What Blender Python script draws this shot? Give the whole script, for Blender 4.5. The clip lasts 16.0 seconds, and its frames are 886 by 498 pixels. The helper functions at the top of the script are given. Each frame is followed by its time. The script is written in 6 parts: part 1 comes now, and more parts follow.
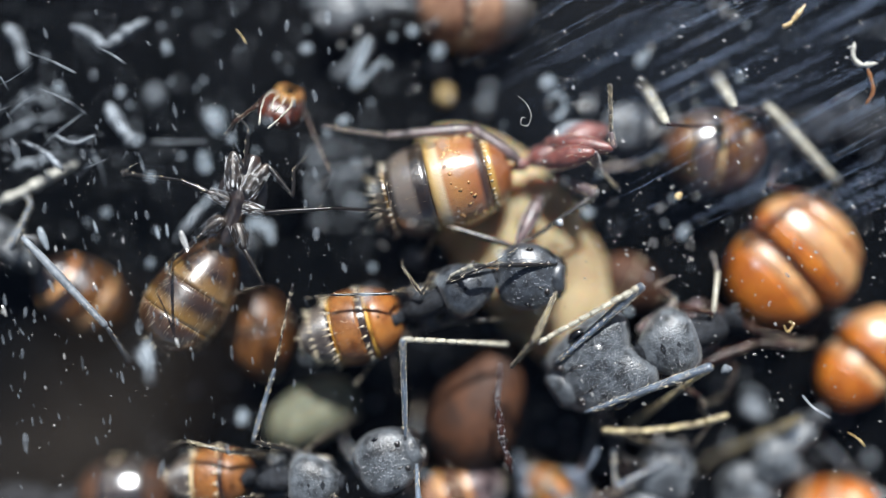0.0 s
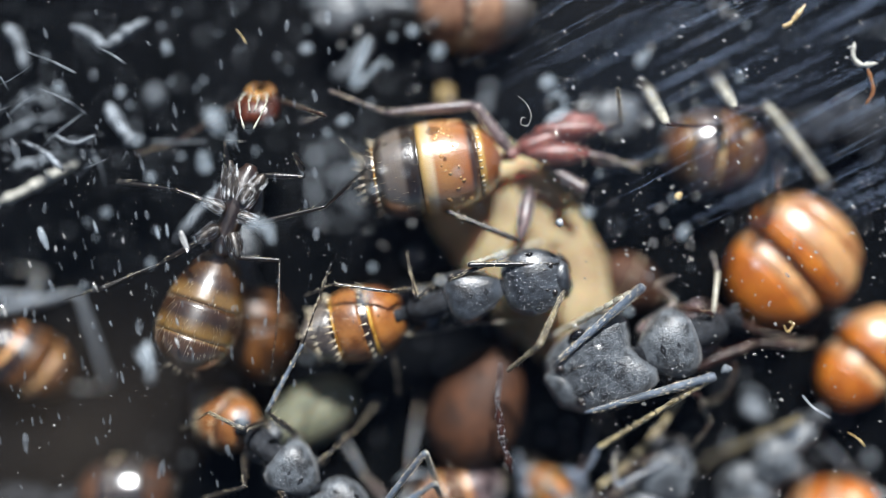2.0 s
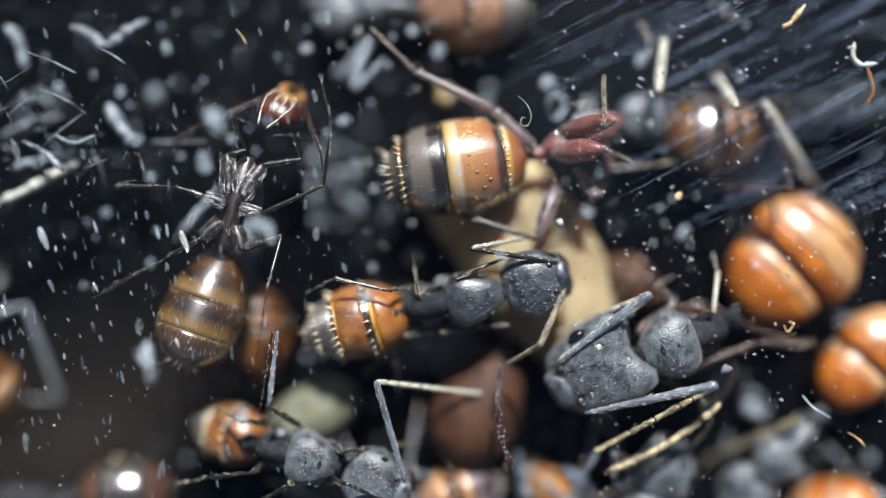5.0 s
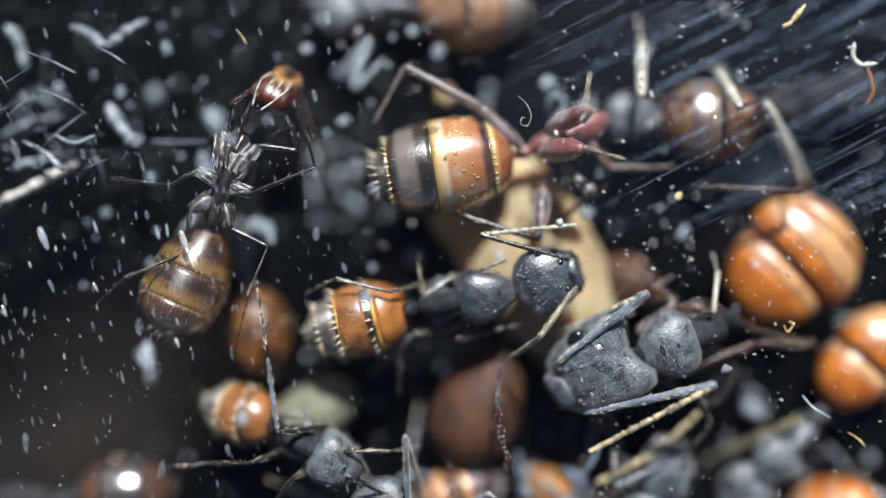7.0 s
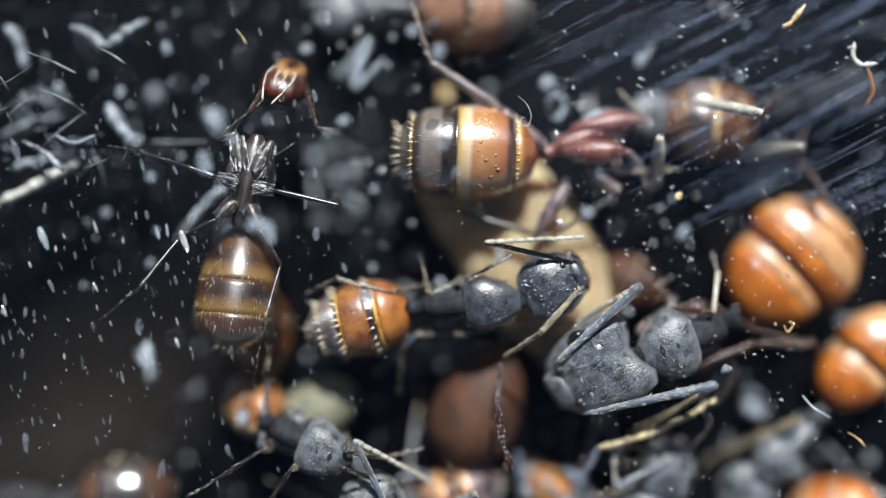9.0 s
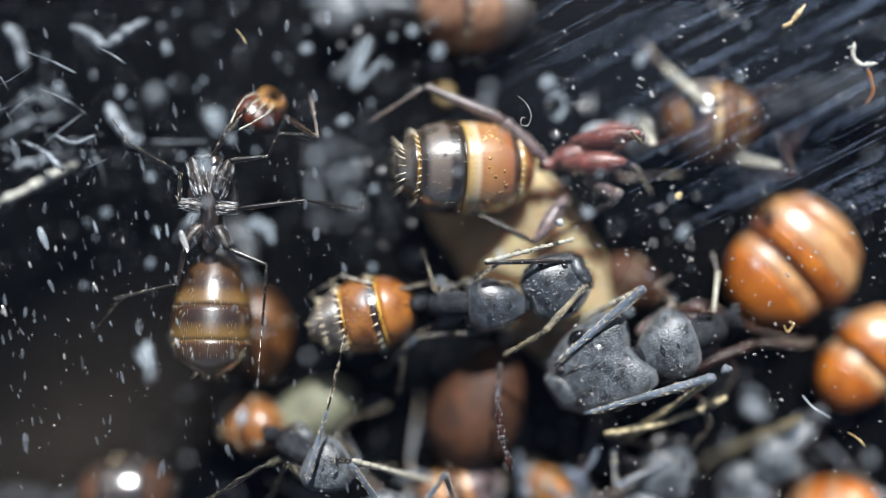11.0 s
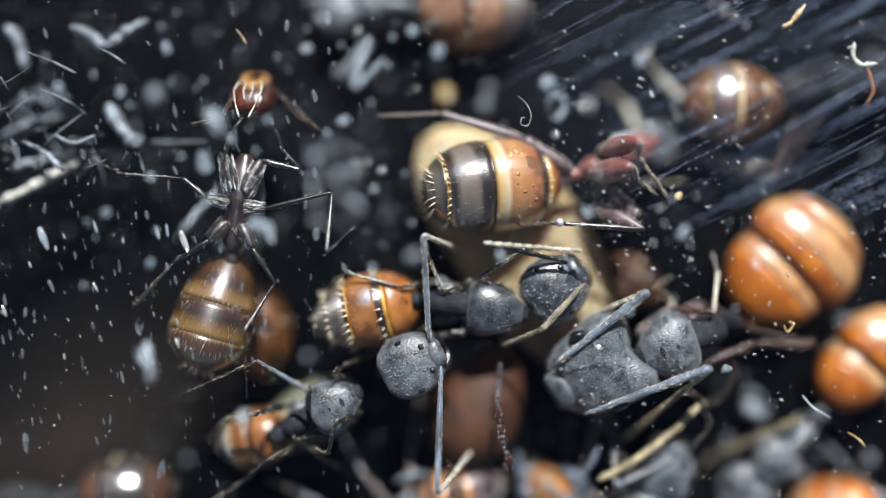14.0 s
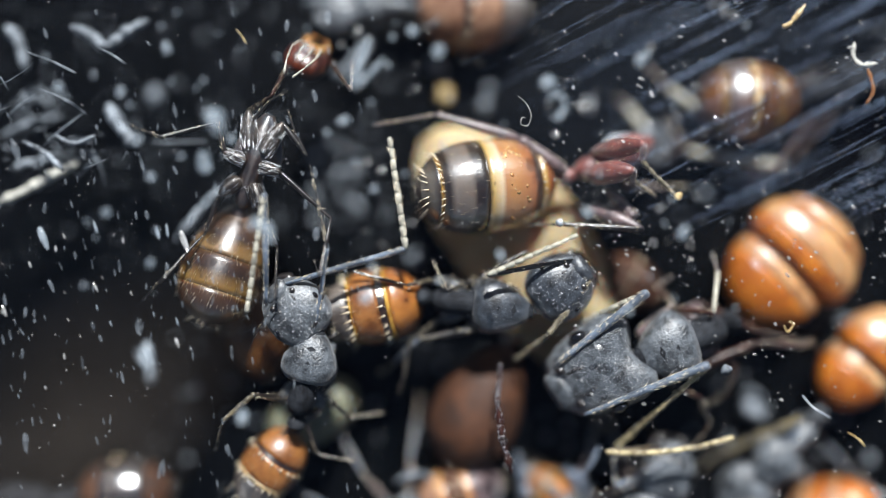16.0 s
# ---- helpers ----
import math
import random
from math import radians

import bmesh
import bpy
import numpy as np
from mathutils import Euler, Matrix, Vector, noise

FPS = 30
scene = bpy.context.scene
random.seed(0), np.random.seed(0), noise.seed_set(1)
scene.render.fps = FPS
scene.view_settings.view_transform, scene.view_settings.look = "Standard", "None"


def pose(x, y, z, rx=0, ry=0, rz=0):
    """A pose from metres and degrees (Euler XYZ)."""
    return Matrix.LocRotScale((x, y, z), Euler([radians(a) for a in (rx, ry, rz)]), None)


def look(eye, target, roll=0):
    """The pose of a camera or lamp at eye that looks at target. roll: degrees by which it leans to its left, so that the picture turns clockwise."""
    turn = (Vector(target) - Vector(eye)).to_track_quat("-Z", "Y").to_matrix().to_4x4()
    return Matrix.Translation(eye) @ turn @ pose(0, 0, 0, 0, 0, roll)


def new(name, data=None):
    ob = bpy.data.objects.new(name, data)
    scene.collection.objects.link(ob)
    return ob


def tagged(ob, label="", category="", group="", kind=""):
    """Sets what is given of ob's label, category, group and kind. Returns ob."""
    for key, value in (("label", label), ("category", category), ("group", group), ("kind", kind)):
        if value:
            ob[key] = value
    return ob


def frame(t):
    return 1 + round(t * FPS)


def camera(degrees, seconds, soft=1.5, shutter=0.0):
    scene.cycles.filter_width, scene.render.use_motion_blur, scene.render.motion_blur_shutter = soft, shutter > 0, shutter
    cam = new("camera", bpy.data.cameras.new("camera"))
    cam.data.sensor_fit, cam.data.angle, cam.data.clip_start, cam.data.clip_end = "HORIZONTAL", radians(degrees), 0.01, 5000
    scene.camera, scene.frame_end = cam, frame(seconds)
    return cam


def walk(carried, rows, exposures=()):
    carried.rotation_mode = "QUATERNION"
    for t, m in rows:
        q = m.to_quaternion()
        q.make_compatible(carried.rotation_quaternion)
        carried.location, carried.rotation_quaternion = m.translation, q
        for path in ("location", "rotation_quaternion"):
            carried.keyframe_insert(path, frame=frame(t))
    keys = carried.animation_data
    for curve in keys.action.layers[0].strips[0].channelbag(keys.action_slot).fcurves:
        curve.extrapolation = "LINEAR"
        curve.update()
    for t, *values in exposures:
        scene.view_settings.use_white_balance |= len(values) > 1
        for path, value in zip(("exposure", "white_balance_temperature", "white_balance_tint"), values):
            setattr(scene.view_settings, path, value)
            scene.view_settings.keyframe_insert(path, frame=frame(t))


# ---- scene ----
MM = 0.001
EYE_Z, FOCUS_Z, GLASS_Z, GLASS_T = 31.95, 3.95, 4.5, 1.2   # millimetres above the nest floor
PX_MM = 60.0                                             # scale in the plane of focus
cam = camera(50.03, 16.0, soft=0.7)
walk(cam, [(0.0, pose(0, 0, EYE_Z * MM)), (16.0, pose(0, 0, EYE_Z * MM))])
cam.data.dof.use_dof = True
cam.data.dof.focus_distance = (EYE_Z - 4.08) * MM
cam.data.dof.aperture_fstop = 7.5
scene.view_settings.exposure = 0.04

# ---- light: low, hard sun through the cover glass, from the far side of the nest ----
SUN_EL, SUN_AZ = 44.0, 6.0
world = bpy.data.worlds.new("sky")
scene.world = world
world.use_nodes = True
wn = world.node_tree.nodes
sky = wn.new("ShaderNodeTexSky")
sky.sky_type, sky.sun_disc = "NISHITA", False
sky.sun_elevation, sky.sun_rotation = radians(SUN_EL), radians(SUN_AZ)
wn["Background"].inputs["Strength"].default_value = 0.05
world.node_tree.links.new(sky.outputs[0], wn["Background"].inputs["Color"])
sun = new("sun", bpy.data.lights.new("sun", "SUN"))
sun.data.energy, sun.data.angle, sun.data.color = 7.8, radians(0.6), (0.98, 1.0, 1.01)
_se, _sa = radians(SUN_EL), radians(SUN_AZ)
sun.matrix_world = look((0.3 * math.sin(_sa) * math.cos(_se), 0.3 * math.cos(_sa) * math.cos(_se), 0.3 * math.sin(_se)), (0, 0, 0))


# ---- materials ----
def rgb(h):
    """Linear colour from a hex sRGB value."""
    out = []
    for i in (0, 2, 4):
        c = int(h[i:i + 2], 16) / 255
        out.append(c / 12.92 if c <= 0.04045 else ((c + 0.055) / 1.055) ** 2.4)
    return (*out, 1.0)


def surface(name, c1, c2, rough=0.4, grain=6000, patch=900, bump=0.02, coat=0.0, sss=0.0, spec=0.5, coat_rough=0.18, rough2=None, sheen=0.0, trans=0.0, alpha=1.0, sss_mm=0.5, metal=0.0, coat_ior=1.5, aniso=0.0, ior=1.9):
    """Two-tone material: fine grain and larger patches in colour, roughness and relief (bump in millimetres)."""
    m = bpy.data.materials.new(name)
    m.use_nodes = True
    n, l = m.node_tree.nodes, m.node_tree.links
    b = n["Principled BSDF"]
    tc = n.new("ShaderNodeTexCoord")
    oi = n.new("ShaderNodeObjectInfo")
    add = n.new("ShaderNodeVectorMath")
    add.operation = "ADD"
    l.new(tc.outputs["Object"], add.inputs[0])
    l.new(oi.outputs["Random"], add.inputs[1])
    fine = n.new("ShaderNodeTexNoise")
    fine.inputs["Scale"].default_value, fine.inputs["Detail"].default_value = grain, 3
    big = n.new("ShaderNodeTexNoise")
    big.inputs["Scale"].default_value, big.inputs["Detail"].default_value = patch, 4
    for x in (fine, big):
        l.new(add.outputs[0], x.inputs["Vector"])
    mixf = n.new("ShaderNodeMath")
    mixf.operation = "MULTIPLY_ADD"
    l.new(fine.outputs["Fac"], mixf.inputs[0])
    mixf.inputs[1].default_value = 0.35
    l.new(big.outputs["Fac"], mixf.inputs[2])
    ramp = n.new("ShaderNodeValToRGB")
    ramp.color_ramp.elements[0].position, ramp.color_ramp.elements[1].position = 0.5, 0.85
    ramp.color_ramp.elements[0].color, ramp.color_ramp.elements[1].color = c1, c2
    l.new(mixf.outputs[0], ramp.inputs[0])
    l.new(ramp.outputs[0], b.inputs["Base Color"])
    rr = n.new("ShaderNodeMapRange")
    rr.inputs["From Min"].default_value, rr.inputs["From Max"].default_value = 0.3, 0.7
    rr.inputs["To Min"].default_value, rr.inputs["To Max"].default_value = rough, rough2 if rough2 is not None else min(1, rough * 1.35)
    l.new(fine.outputs["Fac"], rr.inputs["Value"])
    l.new(rr.outputs[0], b.inputs["Roughness"])
    b.inputs["Specular IOR Level"].default_value = spec
    b.inputs["Coat Weight"].default_value, b.inputs["Coat Roughness"].default_value = coat, coat_rough
    b.inputs["Metallic"].default_value = metal
    b.inputs["Coat IOR"].default_value = coat_ior
    b.inputs["Sheen Weight"].default_value = sheen
    b.inputs["Transmission Weight"].default_value = trans
    b.inputs["Alpha"].default_value = alpha
    if aniso:
        tg = n.new("ShaderNodeTangent")
        tg.direction_type, tg.axis = "RADIAL", "X"
        b.inputs["Anisotropic"].default_value = aniso
        b.inputs["Anisotropic Rotation"].default_value = 0.25
        b.inputs["IOR"].default_value = ior
        l.new(tg.outputs[0], b.inputs["Tangent"])
    if sss:
        b.inputs["Subsurface Weight"].default_value = sss
        b.inputs["Subsurface Radius"].default_value = (1.0, 0.45, 0.2)
        b.inputs["Subsurface Scale"].default_value = sss_mm * MM
    if bump:
        bp = n.new("ShaderNodeBump")
        bp.inputs["Strength"].default_value, bp.inputs["Distance"].default_value = 0.8, bump * MM
        l.new(fine.outputs["Fac"], bp.inputs["Height"])
        l.new(bp.outputs[0], b.inputs["Normal"])
    return m


def see_through(name, tint, gloss, rough, cover=0.0, colour=(0.5, 0.55, 0.6, 1), grain=0, fade=None):
    """Thin clear sheet: transparent, with gloss, and a share of diffuse colour for scratches or painted haze."""
    m = bpy.data.materials.new(name)
    m.use_nodes = True
    n, l = m.node_tree.nodes, m.node_tree.links
    n.remove(n["Principled BSDF"])
    t, g, d = n.new("ShaderNodeBsdfTransparent"), n.new("ShaderNodeBsdfGlossy"), n.new("ShaderNodeBsdfDiffuse")
    t.inputs[0].default_value = tint
    g.inputs["Roughness"].default_value = rough
    d.inputs[0].default_value = colour
    m1, m2 = n.new("ShaderNodeMixShader"), n.new("ShaderNodeMixShader")
    m1.inputs[0].default_value = gloss
    l.new(t.outputs[0], m1.inputs[1])
    l.new(g.outputs[0], m1.inputs[2])
    m2.inputs[0].default_value = cover
    if grain:
        tc, nz, mr = n.new("ShaderNodeTexCoord"), n.new("ShaderNodeTexNoise"), n.new("ShaderNodeMapRange")
        nz.inputs["Scale"].default_value, nz.inputs["Detail"].default_value = grain, 5
        l.new(tc.outputs["Object"], nz.inputs["Vector"])
        l.new(nz.outputs["Fac"], mr.inputs["Value"])
        mr.inputs["From Min"].default_value, mr.inputs["From Max"].default_value = 0.35, 0.75
        mr.inputs["To Min"].default_value, mr.inputs["To Max"].default_value = 0, cover
        l.new(mr.outputs[0], m2.inputs[0])
        if fade:
            gr, mu = n.new("ShaderNodeTexGradient"), n.new("ShaderNodeMath")
            gr.gradient_type, mu.operation = "SPHERICAL", "MULTIPLY"
            mp = n.new("ShaderNodeMapping")
            mp.inputs["Scale"].default_value = (1 / (fade[0] * MM), 1 / (fade[1] * MM), 1)
            l.new(tc.outputs["Object"], mp.inputs["Vector"])
            l.new(mp.outputs[0], gr.inputs["Vector"])
            l.new(gr.outputs["Fac"], mu.inputs[0])
            l.new(mr.outputs[0], mu.inputs[1])
            mr.inputs["To Min"].default_value, mr.inputs["To Max"].default_value = cover, cover * 2.5
            l.new(mu.outputs[0], m2.inputs[0])
    l.new(m1.outputs[0], m2.inputs[1])
    l.new(d.outputs[0], m2.inputs[2])
    l.new(m2.outputs[0], n["Material Output"].inputs["Surface"])
    return m


M = dict(
    floor=surface("black_nest_floor", rgb("040506"), rgb("0d0e10"), 0.2, 9000, 400, 0.004, spec=0.22, rough2=0.3),
    wall=surface("nest_wall", rgb("0c0c0f"), rgb("1d1b1a"), 0.5, 5000, 300, 0.03),
    glass=see_through("cover_glass", (0.99, 0.99, 0.99, 1), 0.014, 0.02),
    scratch=see_through("scratch", (1, 1, 1, 1), 0.3, 0.25, 0.75, (0.55, 0.72, 1.0, 1)),
    # brownish diffuse film: paints the haze at the lower left
    smear=see_through("smear", (1, 1, 1, 1), 0.0, 0.5, 0.024, (0.52, 0.42, 0.33, 1), 120, (6.5, 3.4)),
    # bluish diffuse film: paints the sky sheen at the upper right
    painted_haze=see_through("haze", (1, 1, 1, 1), 0.0, 0.5, 0.0055, (0.42, 0.58, 0.90, 1), 260, (8.5, 4.2)),
    black=surface("matte_black_cuticle", rgb("1b1e22"), rgb("6a7076"), 0.36, 15000, 2600, 0.032, spec=1.0, sheen=0.2),
    jet=surface("jet_black_cuticle", rgb("0e0f12"), rgb("444a52"), 0.3, 16000, 3000, 0.022, spec=1.0, sheen=0.15, coat=0.35, coat_rough=0.3),
    dull_black=surface("dull_black_cuticle", rgb("15161a"), rgb("303338"), 0.7, 12000, 3500, 0.03, spec=0.3),
    black_gloss=surface("black_cuticle", rgb("0d0b0b"), rgb("241c18"), 0.28, 12000, 2500, 0.01, coat=0.8, spec=0.8, coat_rough=0.25),
    dark_brown=surface("dark_brown_cuticle", rgb("170d09"), rgb("3a2417"), 0.3, 12000, 2000, 0.006, coat=0.6, spec=0.8, coat_rough=0.2, aniso=0.7),
    dark_limb=surface("dark_brown_limb", rgb("180b07"), rgb("3c190e"), 0.45, 12000, 2000, 0.01, coat=0.2, spec=0.4, coat_rough=0.3),
    grey_shine=surface("grey_brown_cuticle", rgb("3a302a"), rgb("7e7268"), 0.44, 14000, 1800, 0.008, coat=0.5, spec=1.0, coat_rough=0.25, aniso=0.8),
    amber_banded=surface("banded_amber_cuticle", rgb("2e1a0a"), rgb("5c3a16"), 0.36, 14000, 1500, 0.004, coat=1.0, sss=0.15, spec=0.9, coat_rough=0.17, coat_ior=2.0, aniso=0.6, ior=1.5),
    wet_brown=surface("wet_brown_cuticle", rgb("3a2008"), rgb("6a4016"), 0.4, 14000, 1500, 0.004, coat=1.0, spec=0.8, coat_rough=0.3, coat_ior=3.6),
    wet_dark=surface("wet_dark_cuticle", rgb("140c08"), rgb("2e1c10"), 0.5, 14000, 1500, 0.004, coat=1.0, spec=0.5, coat_rough=0.2, coat_ior=3.2),
    shell_banded=surface("banded_shell_cuticle", rgb("3a2c20"), rgb("806850"), 0.3, 13000, 2600, 0.012, coat=1.0, sss=0.12, spec=0.9, coat_rough=0.16, coat_ior=1.9, aniso=0.5, ior=1.6),
    gold_bead=surface("golden_bead", rgb("b07646"), rgb("e0b880"), 0.3, 9000, 3000, 0.004, coat=0.6, sss=0.2),
    amber_pale=surface("amber_pale_band", rgb("664410"), rgb("94702c"), 0.3, 14000, 1800, 0.002, coat=0.8, sss=0.2, coat_rough=0.08, coat_ior=1.8, aniso=0.85),
    gold_rim=surface("golden_plate_rim", rgb("8a5c1c"), rgb("d0a048"), 0.35, 14000, 1800, 0.01, coat=0.7, sss=0.2),
    cream=surface("cream_band", rgb("a07c50"), rgb("d8bc94"), 0.35, 14000, 1800, 0.01, coat=0.5, sss=0.2),
    tan=surface("tan_band", rgb("a46838"), rgb("d4a26c"), 0.4, 14000, 900, 0.004, coat=1.0, sss=0.15, coat_rough=0.35, coat_ior=1.9),
    orange=surface("orange_cuticle", rgb("7c4416"), rgb("b07234"), 0.35, 12000, 1300, 0.01, coat=0.9, sss=0.2, coat_rough=0.3),
    orange_dusty=surface("dusty_orange_cuticle", rgb("6e4630"), rgb("a07a60"), 0.6, 12000, 1300, 0.01, coat=0.2, coat_rough=0.5),
    orange_bright=surface("bright_orange_cuticle", rgb("964808"), rgb("cc781e"), 0.45, 12000, 1100, 0.008, coat=0.7, sss=0.15, coat_rough=0.36, coat_ior=1.6),
    orange_red=surface("red_orange_cuticle", rgb("6a3e1c"), rgb("a06a38"), 0.35, 12000, 1500, 0.01, coat=0.9, sss=0.2, coat_rough=0.3),
    dull=surface("dull_brown_cuticle", rgb("2c180c"), rgb("52301a"), 0.6, 12000, 1300, 0.01, coat=0.0, sss=0.05, coat_rough=0.5),
    coxa_shine=surface("shiny_dark_coxa", rgb("120e0b"), rgb("5e5248"), 0.42, 24000, 2600, 0.012, coat=0.5, spec=1.0, coat_rough=0.3, metal=0.5, aniso=0.9),
    gold=surface("golden_brown_cuticle", rgb("3e2410"), rgb("74481c"), 0.4, 12000, 1300, 0.01, coat=0.4, sss=0.2, coat_rough=0.4),
    red=surface("red_brown_cuticle", rgb("54201a"), rgb("844034"), 0.4, 14000, 2600, 0.03, coat=0.7, sss=0.2, spec=0.8, coat_rough=0.42, sheen=0.3),
    purple=surface("purple_brown_cuticle", rgb("2f2023"), rgb("6e5656"), 0.38, 14000, 3000, 0.015, coat=0.6, spec=0.8, coat_rough=0.38, sheen=0.6),
    red_head=surface("red_head_cuticle", rgb("300f06"), rgb("682c10"), 0.3, 12000, 1600, 0.006, coat_rough=0.3, coat=0.7, sss=0.2),
    mouth=surface("yellow_mouthparts", rgb("6a4018"), rgb("b08040"), 0.35, 12000, 3000, 0.01, coat=0.4, sss=0.3),
    leg_pale=surface("pale_hairy_leg", rgb("8d8a7e"), rgb("d0cbb8"), 0.35, 26000, 4000, 0.02, sheen=0.4),
    leg_grey=surface("grey_leg", rgb("565c64"), rgb("9098a0"), 0.35, 26000, 3000, 0.02, sheen=0.3),
    leg_blue=surface("blue_grey_leg", rgb("2a313b"), rgb("66768a"), 0.3, 26000, 1500, 0.04, sheen=0.3, coat=0.6, spec=1.0),
    leg_gold=surface("golden_leg", rgb("2c251a"), rgb("8c7e58"), 0.3, 26000, 1800, 0.05, sheen=0.3, coat=0.5, spec=1.0),
    seg_gold=surface("golden_jointed_limb", rgb("6a5a34"), rgb("d0be8c"), 0.3, 26000, 1800, 0.04, sheen=0.3, coat=0.5, spec=1.0),
    hair=surface("golden_bristle", rgb("d8c29a"), rgb("fff4dc"), 0.25, 9000, 3000, 0, coat=0.6, spec=0.8),
    silver_hair=surface("silver_hair", rgb("b4bac4"), rgb("ffffff"), 0.2, 9000, 3000, 0, coat=0.8, spec=1.0),
    drop=surface("dried_droplet", rgb("5c646c"), rgb("aeb8c2"), 0.3, 9000, 2500, 0.01, coat=0.6, alpha=0.16),
    film_drop=surface("pale_dried_drop", rgb("8a98a2"), rgb("d4e0ea"), 0.35, 9000, 2500, 0.01, coat=0.6, alpha=0.32),
    eye=surface("compound_eye", rgb("0a0a0c"), rgb("1a1b20"), 0.15, 40000, 9000, 0.006, coat=0.6),
    cocoon=surface("tan_cocoon_silk", rgb("8f7a5c"), rgb("c4b08a"), 0.6, 7000, 700, 0.05, sss=0.7, sss_mm=1.3),
    larva=surface("pale_larva_skin", rgb("56584a"), rgb("84846f"), 0.4, 7000, 900, 0.02, sss=0.3),
    dust=surface("dust_grain", rgb("9aa3ad"), rgb("f2f4f8"), 0.25, 9000, 2500, 0.01, coat=1.0, spec=1.0),
    dust_dim=surface("grey_debris", rgb("363b41"), rgb("a0a8b0"), 0.5, 9000, 2500, 0.02),
    fibre=surface("pale_fibre", rgb("9d9c96"), rgb("e0ddd0"), 0.4, 20000, 3000, 0.02),
    gold_dust=surface("gold_dust", rgb("8a6a38"), rgb("e8cf98"), 0.25, 9000, 2500, 0.01, coat=0.6),
    sparkle=surface("glassy_dust", rgb("a8a49c"), rgb("ffffff"), 0.12, 9000, 2500, 0, coat=1.0, spec=1.0, coat_rough=0.08, metal=0.3, alpha=0.55),
)


def pigment_sheen_bands(m, length, stops, share=0.7):
    """Soft bands of pigment and painted sheen across a gaster, along its own x axis, over the grain of material m."""
    n, l = m.node_tree.nodes, m.node_tree.links
    tc, sep, mul = n.new("ShaderNodeTexCoord"), n.new("ShaderNodeSeparateXYZ"), n.new("ShaderNodeMath")
    mul.operation = "MULTIPLY"
    mul.inputs[1].default_value = 1 / (length * MM)
    l.new(tc.outputs["Object"], sep.inputs[0])
    l.new(sep.outputs["X"], mul.inputs[0])
    ramp = n.new("ShaderNodeValToRGB")
    while len(ramp.color_ramp.elements) < len(stops):
        ramp.color_ramp.elements.new(0.5)
    for e, (u, h) in zip(ramp.color_ramp.elements, stops):
        e.position, e.color = u, rgb(h)
    l.new(mul.outputs[0], ramp.inputs[0])
    b = n["Principled BSDF"]
    mix = n.new("ShaderNodeMixRGB")
    mix.inputs[0].default_value = share
    l.new(b.inputs["Base Color"].links[0].from_socket, mix.inputs[1])
    l.new(ramp.outputs[0], mix.inputs[2])
    l.new(mix.outputs[0], b.inputs["Base Color"])
    return m


pigment_sheen_bands(M["amber_banded"], 3.95, [(0.0, "4a3018"), (0.14, "5a3a1a"), (0.32, "28150a"), (0.385, "80602f"), (0.44, "8e6e3c"), (0.49, "3a200c"), (0.59, "221107"), (0.655, "7a5a26"), (0.71, "96722f"), (0.76, "4a2c10"), (1.0, "24120a")])
# greys at 0.685-0.79 and from 0.92 paint the sheen on the rear plates
pigment_sheen_bands(M["shell_banded"], 4.45, [(0.0, "8a4a20"), (0.115, "a05c28"), (0.135, "c89a48"), (0.165, "c89a48"), (0.18, "3a1c0c"), (0.215, "3a1c0c"), (0.245, "a8663a"), (0.40, "c08850"), (0.455, "b88050"), (0.485, "e0c8a4"), (0.55, "cfa960"), (0.572, "120a06"), (0.655, "1a0f09"), (0.685, "6e645c"), (0.79, "7a7068"), (0.83, "1a100a"), (0.858, "24160c"), (0.866, "b88c3c"), (0.874, "b88c3c"), (0.884, "14100c"), (0.92, "5a544e"), (1.0, "4a4640")], 0.85)


# ---- placing ----
def at(px, py, z):
    """The point at height z (mm) that stands over the picture's (px, py); in mm."""
    s = (EYE_Z - z) / (EYE_Z - FOCUS_Z) / PX_MM
    return Vector(((px - 784) * s, (441 - py) * s, z))


def aim(a, d, up):
    """Pose with origin a (mm), x along d, z towards up."""
    x = d.normalized()
    y = up.cross(x)
    y = y.normalized() if y.length > 1e-6 else Vector((0, 1, 0))
    z = x.cross(y)
    m = Matrix((x, y, z)).transposed().to_4x4()
    m.translation = a * MM
    return m


# ---- mesh building ----
def finish(bm, smooth=True):
    bmesh.ops.recalc_face_normals(bm, faces=bm.faces)
    for f in bm.faces:
        f.smooth = smooth
    return bm


def part(name, bm, material, parent=None, label="", local=None):
    me = bpy.data.meshes.new(name)
    bm.to_mesh(me)
    bm.free()
    me.materials.append(M[material] if isinstance(material, str) else material)
    ob = new(name, me)
    if parent is not None:
        ob.parent = parent
    if local is not None:
        ob.matrix_basis = local
    if label:
        tagged(ob, label)
    return ob


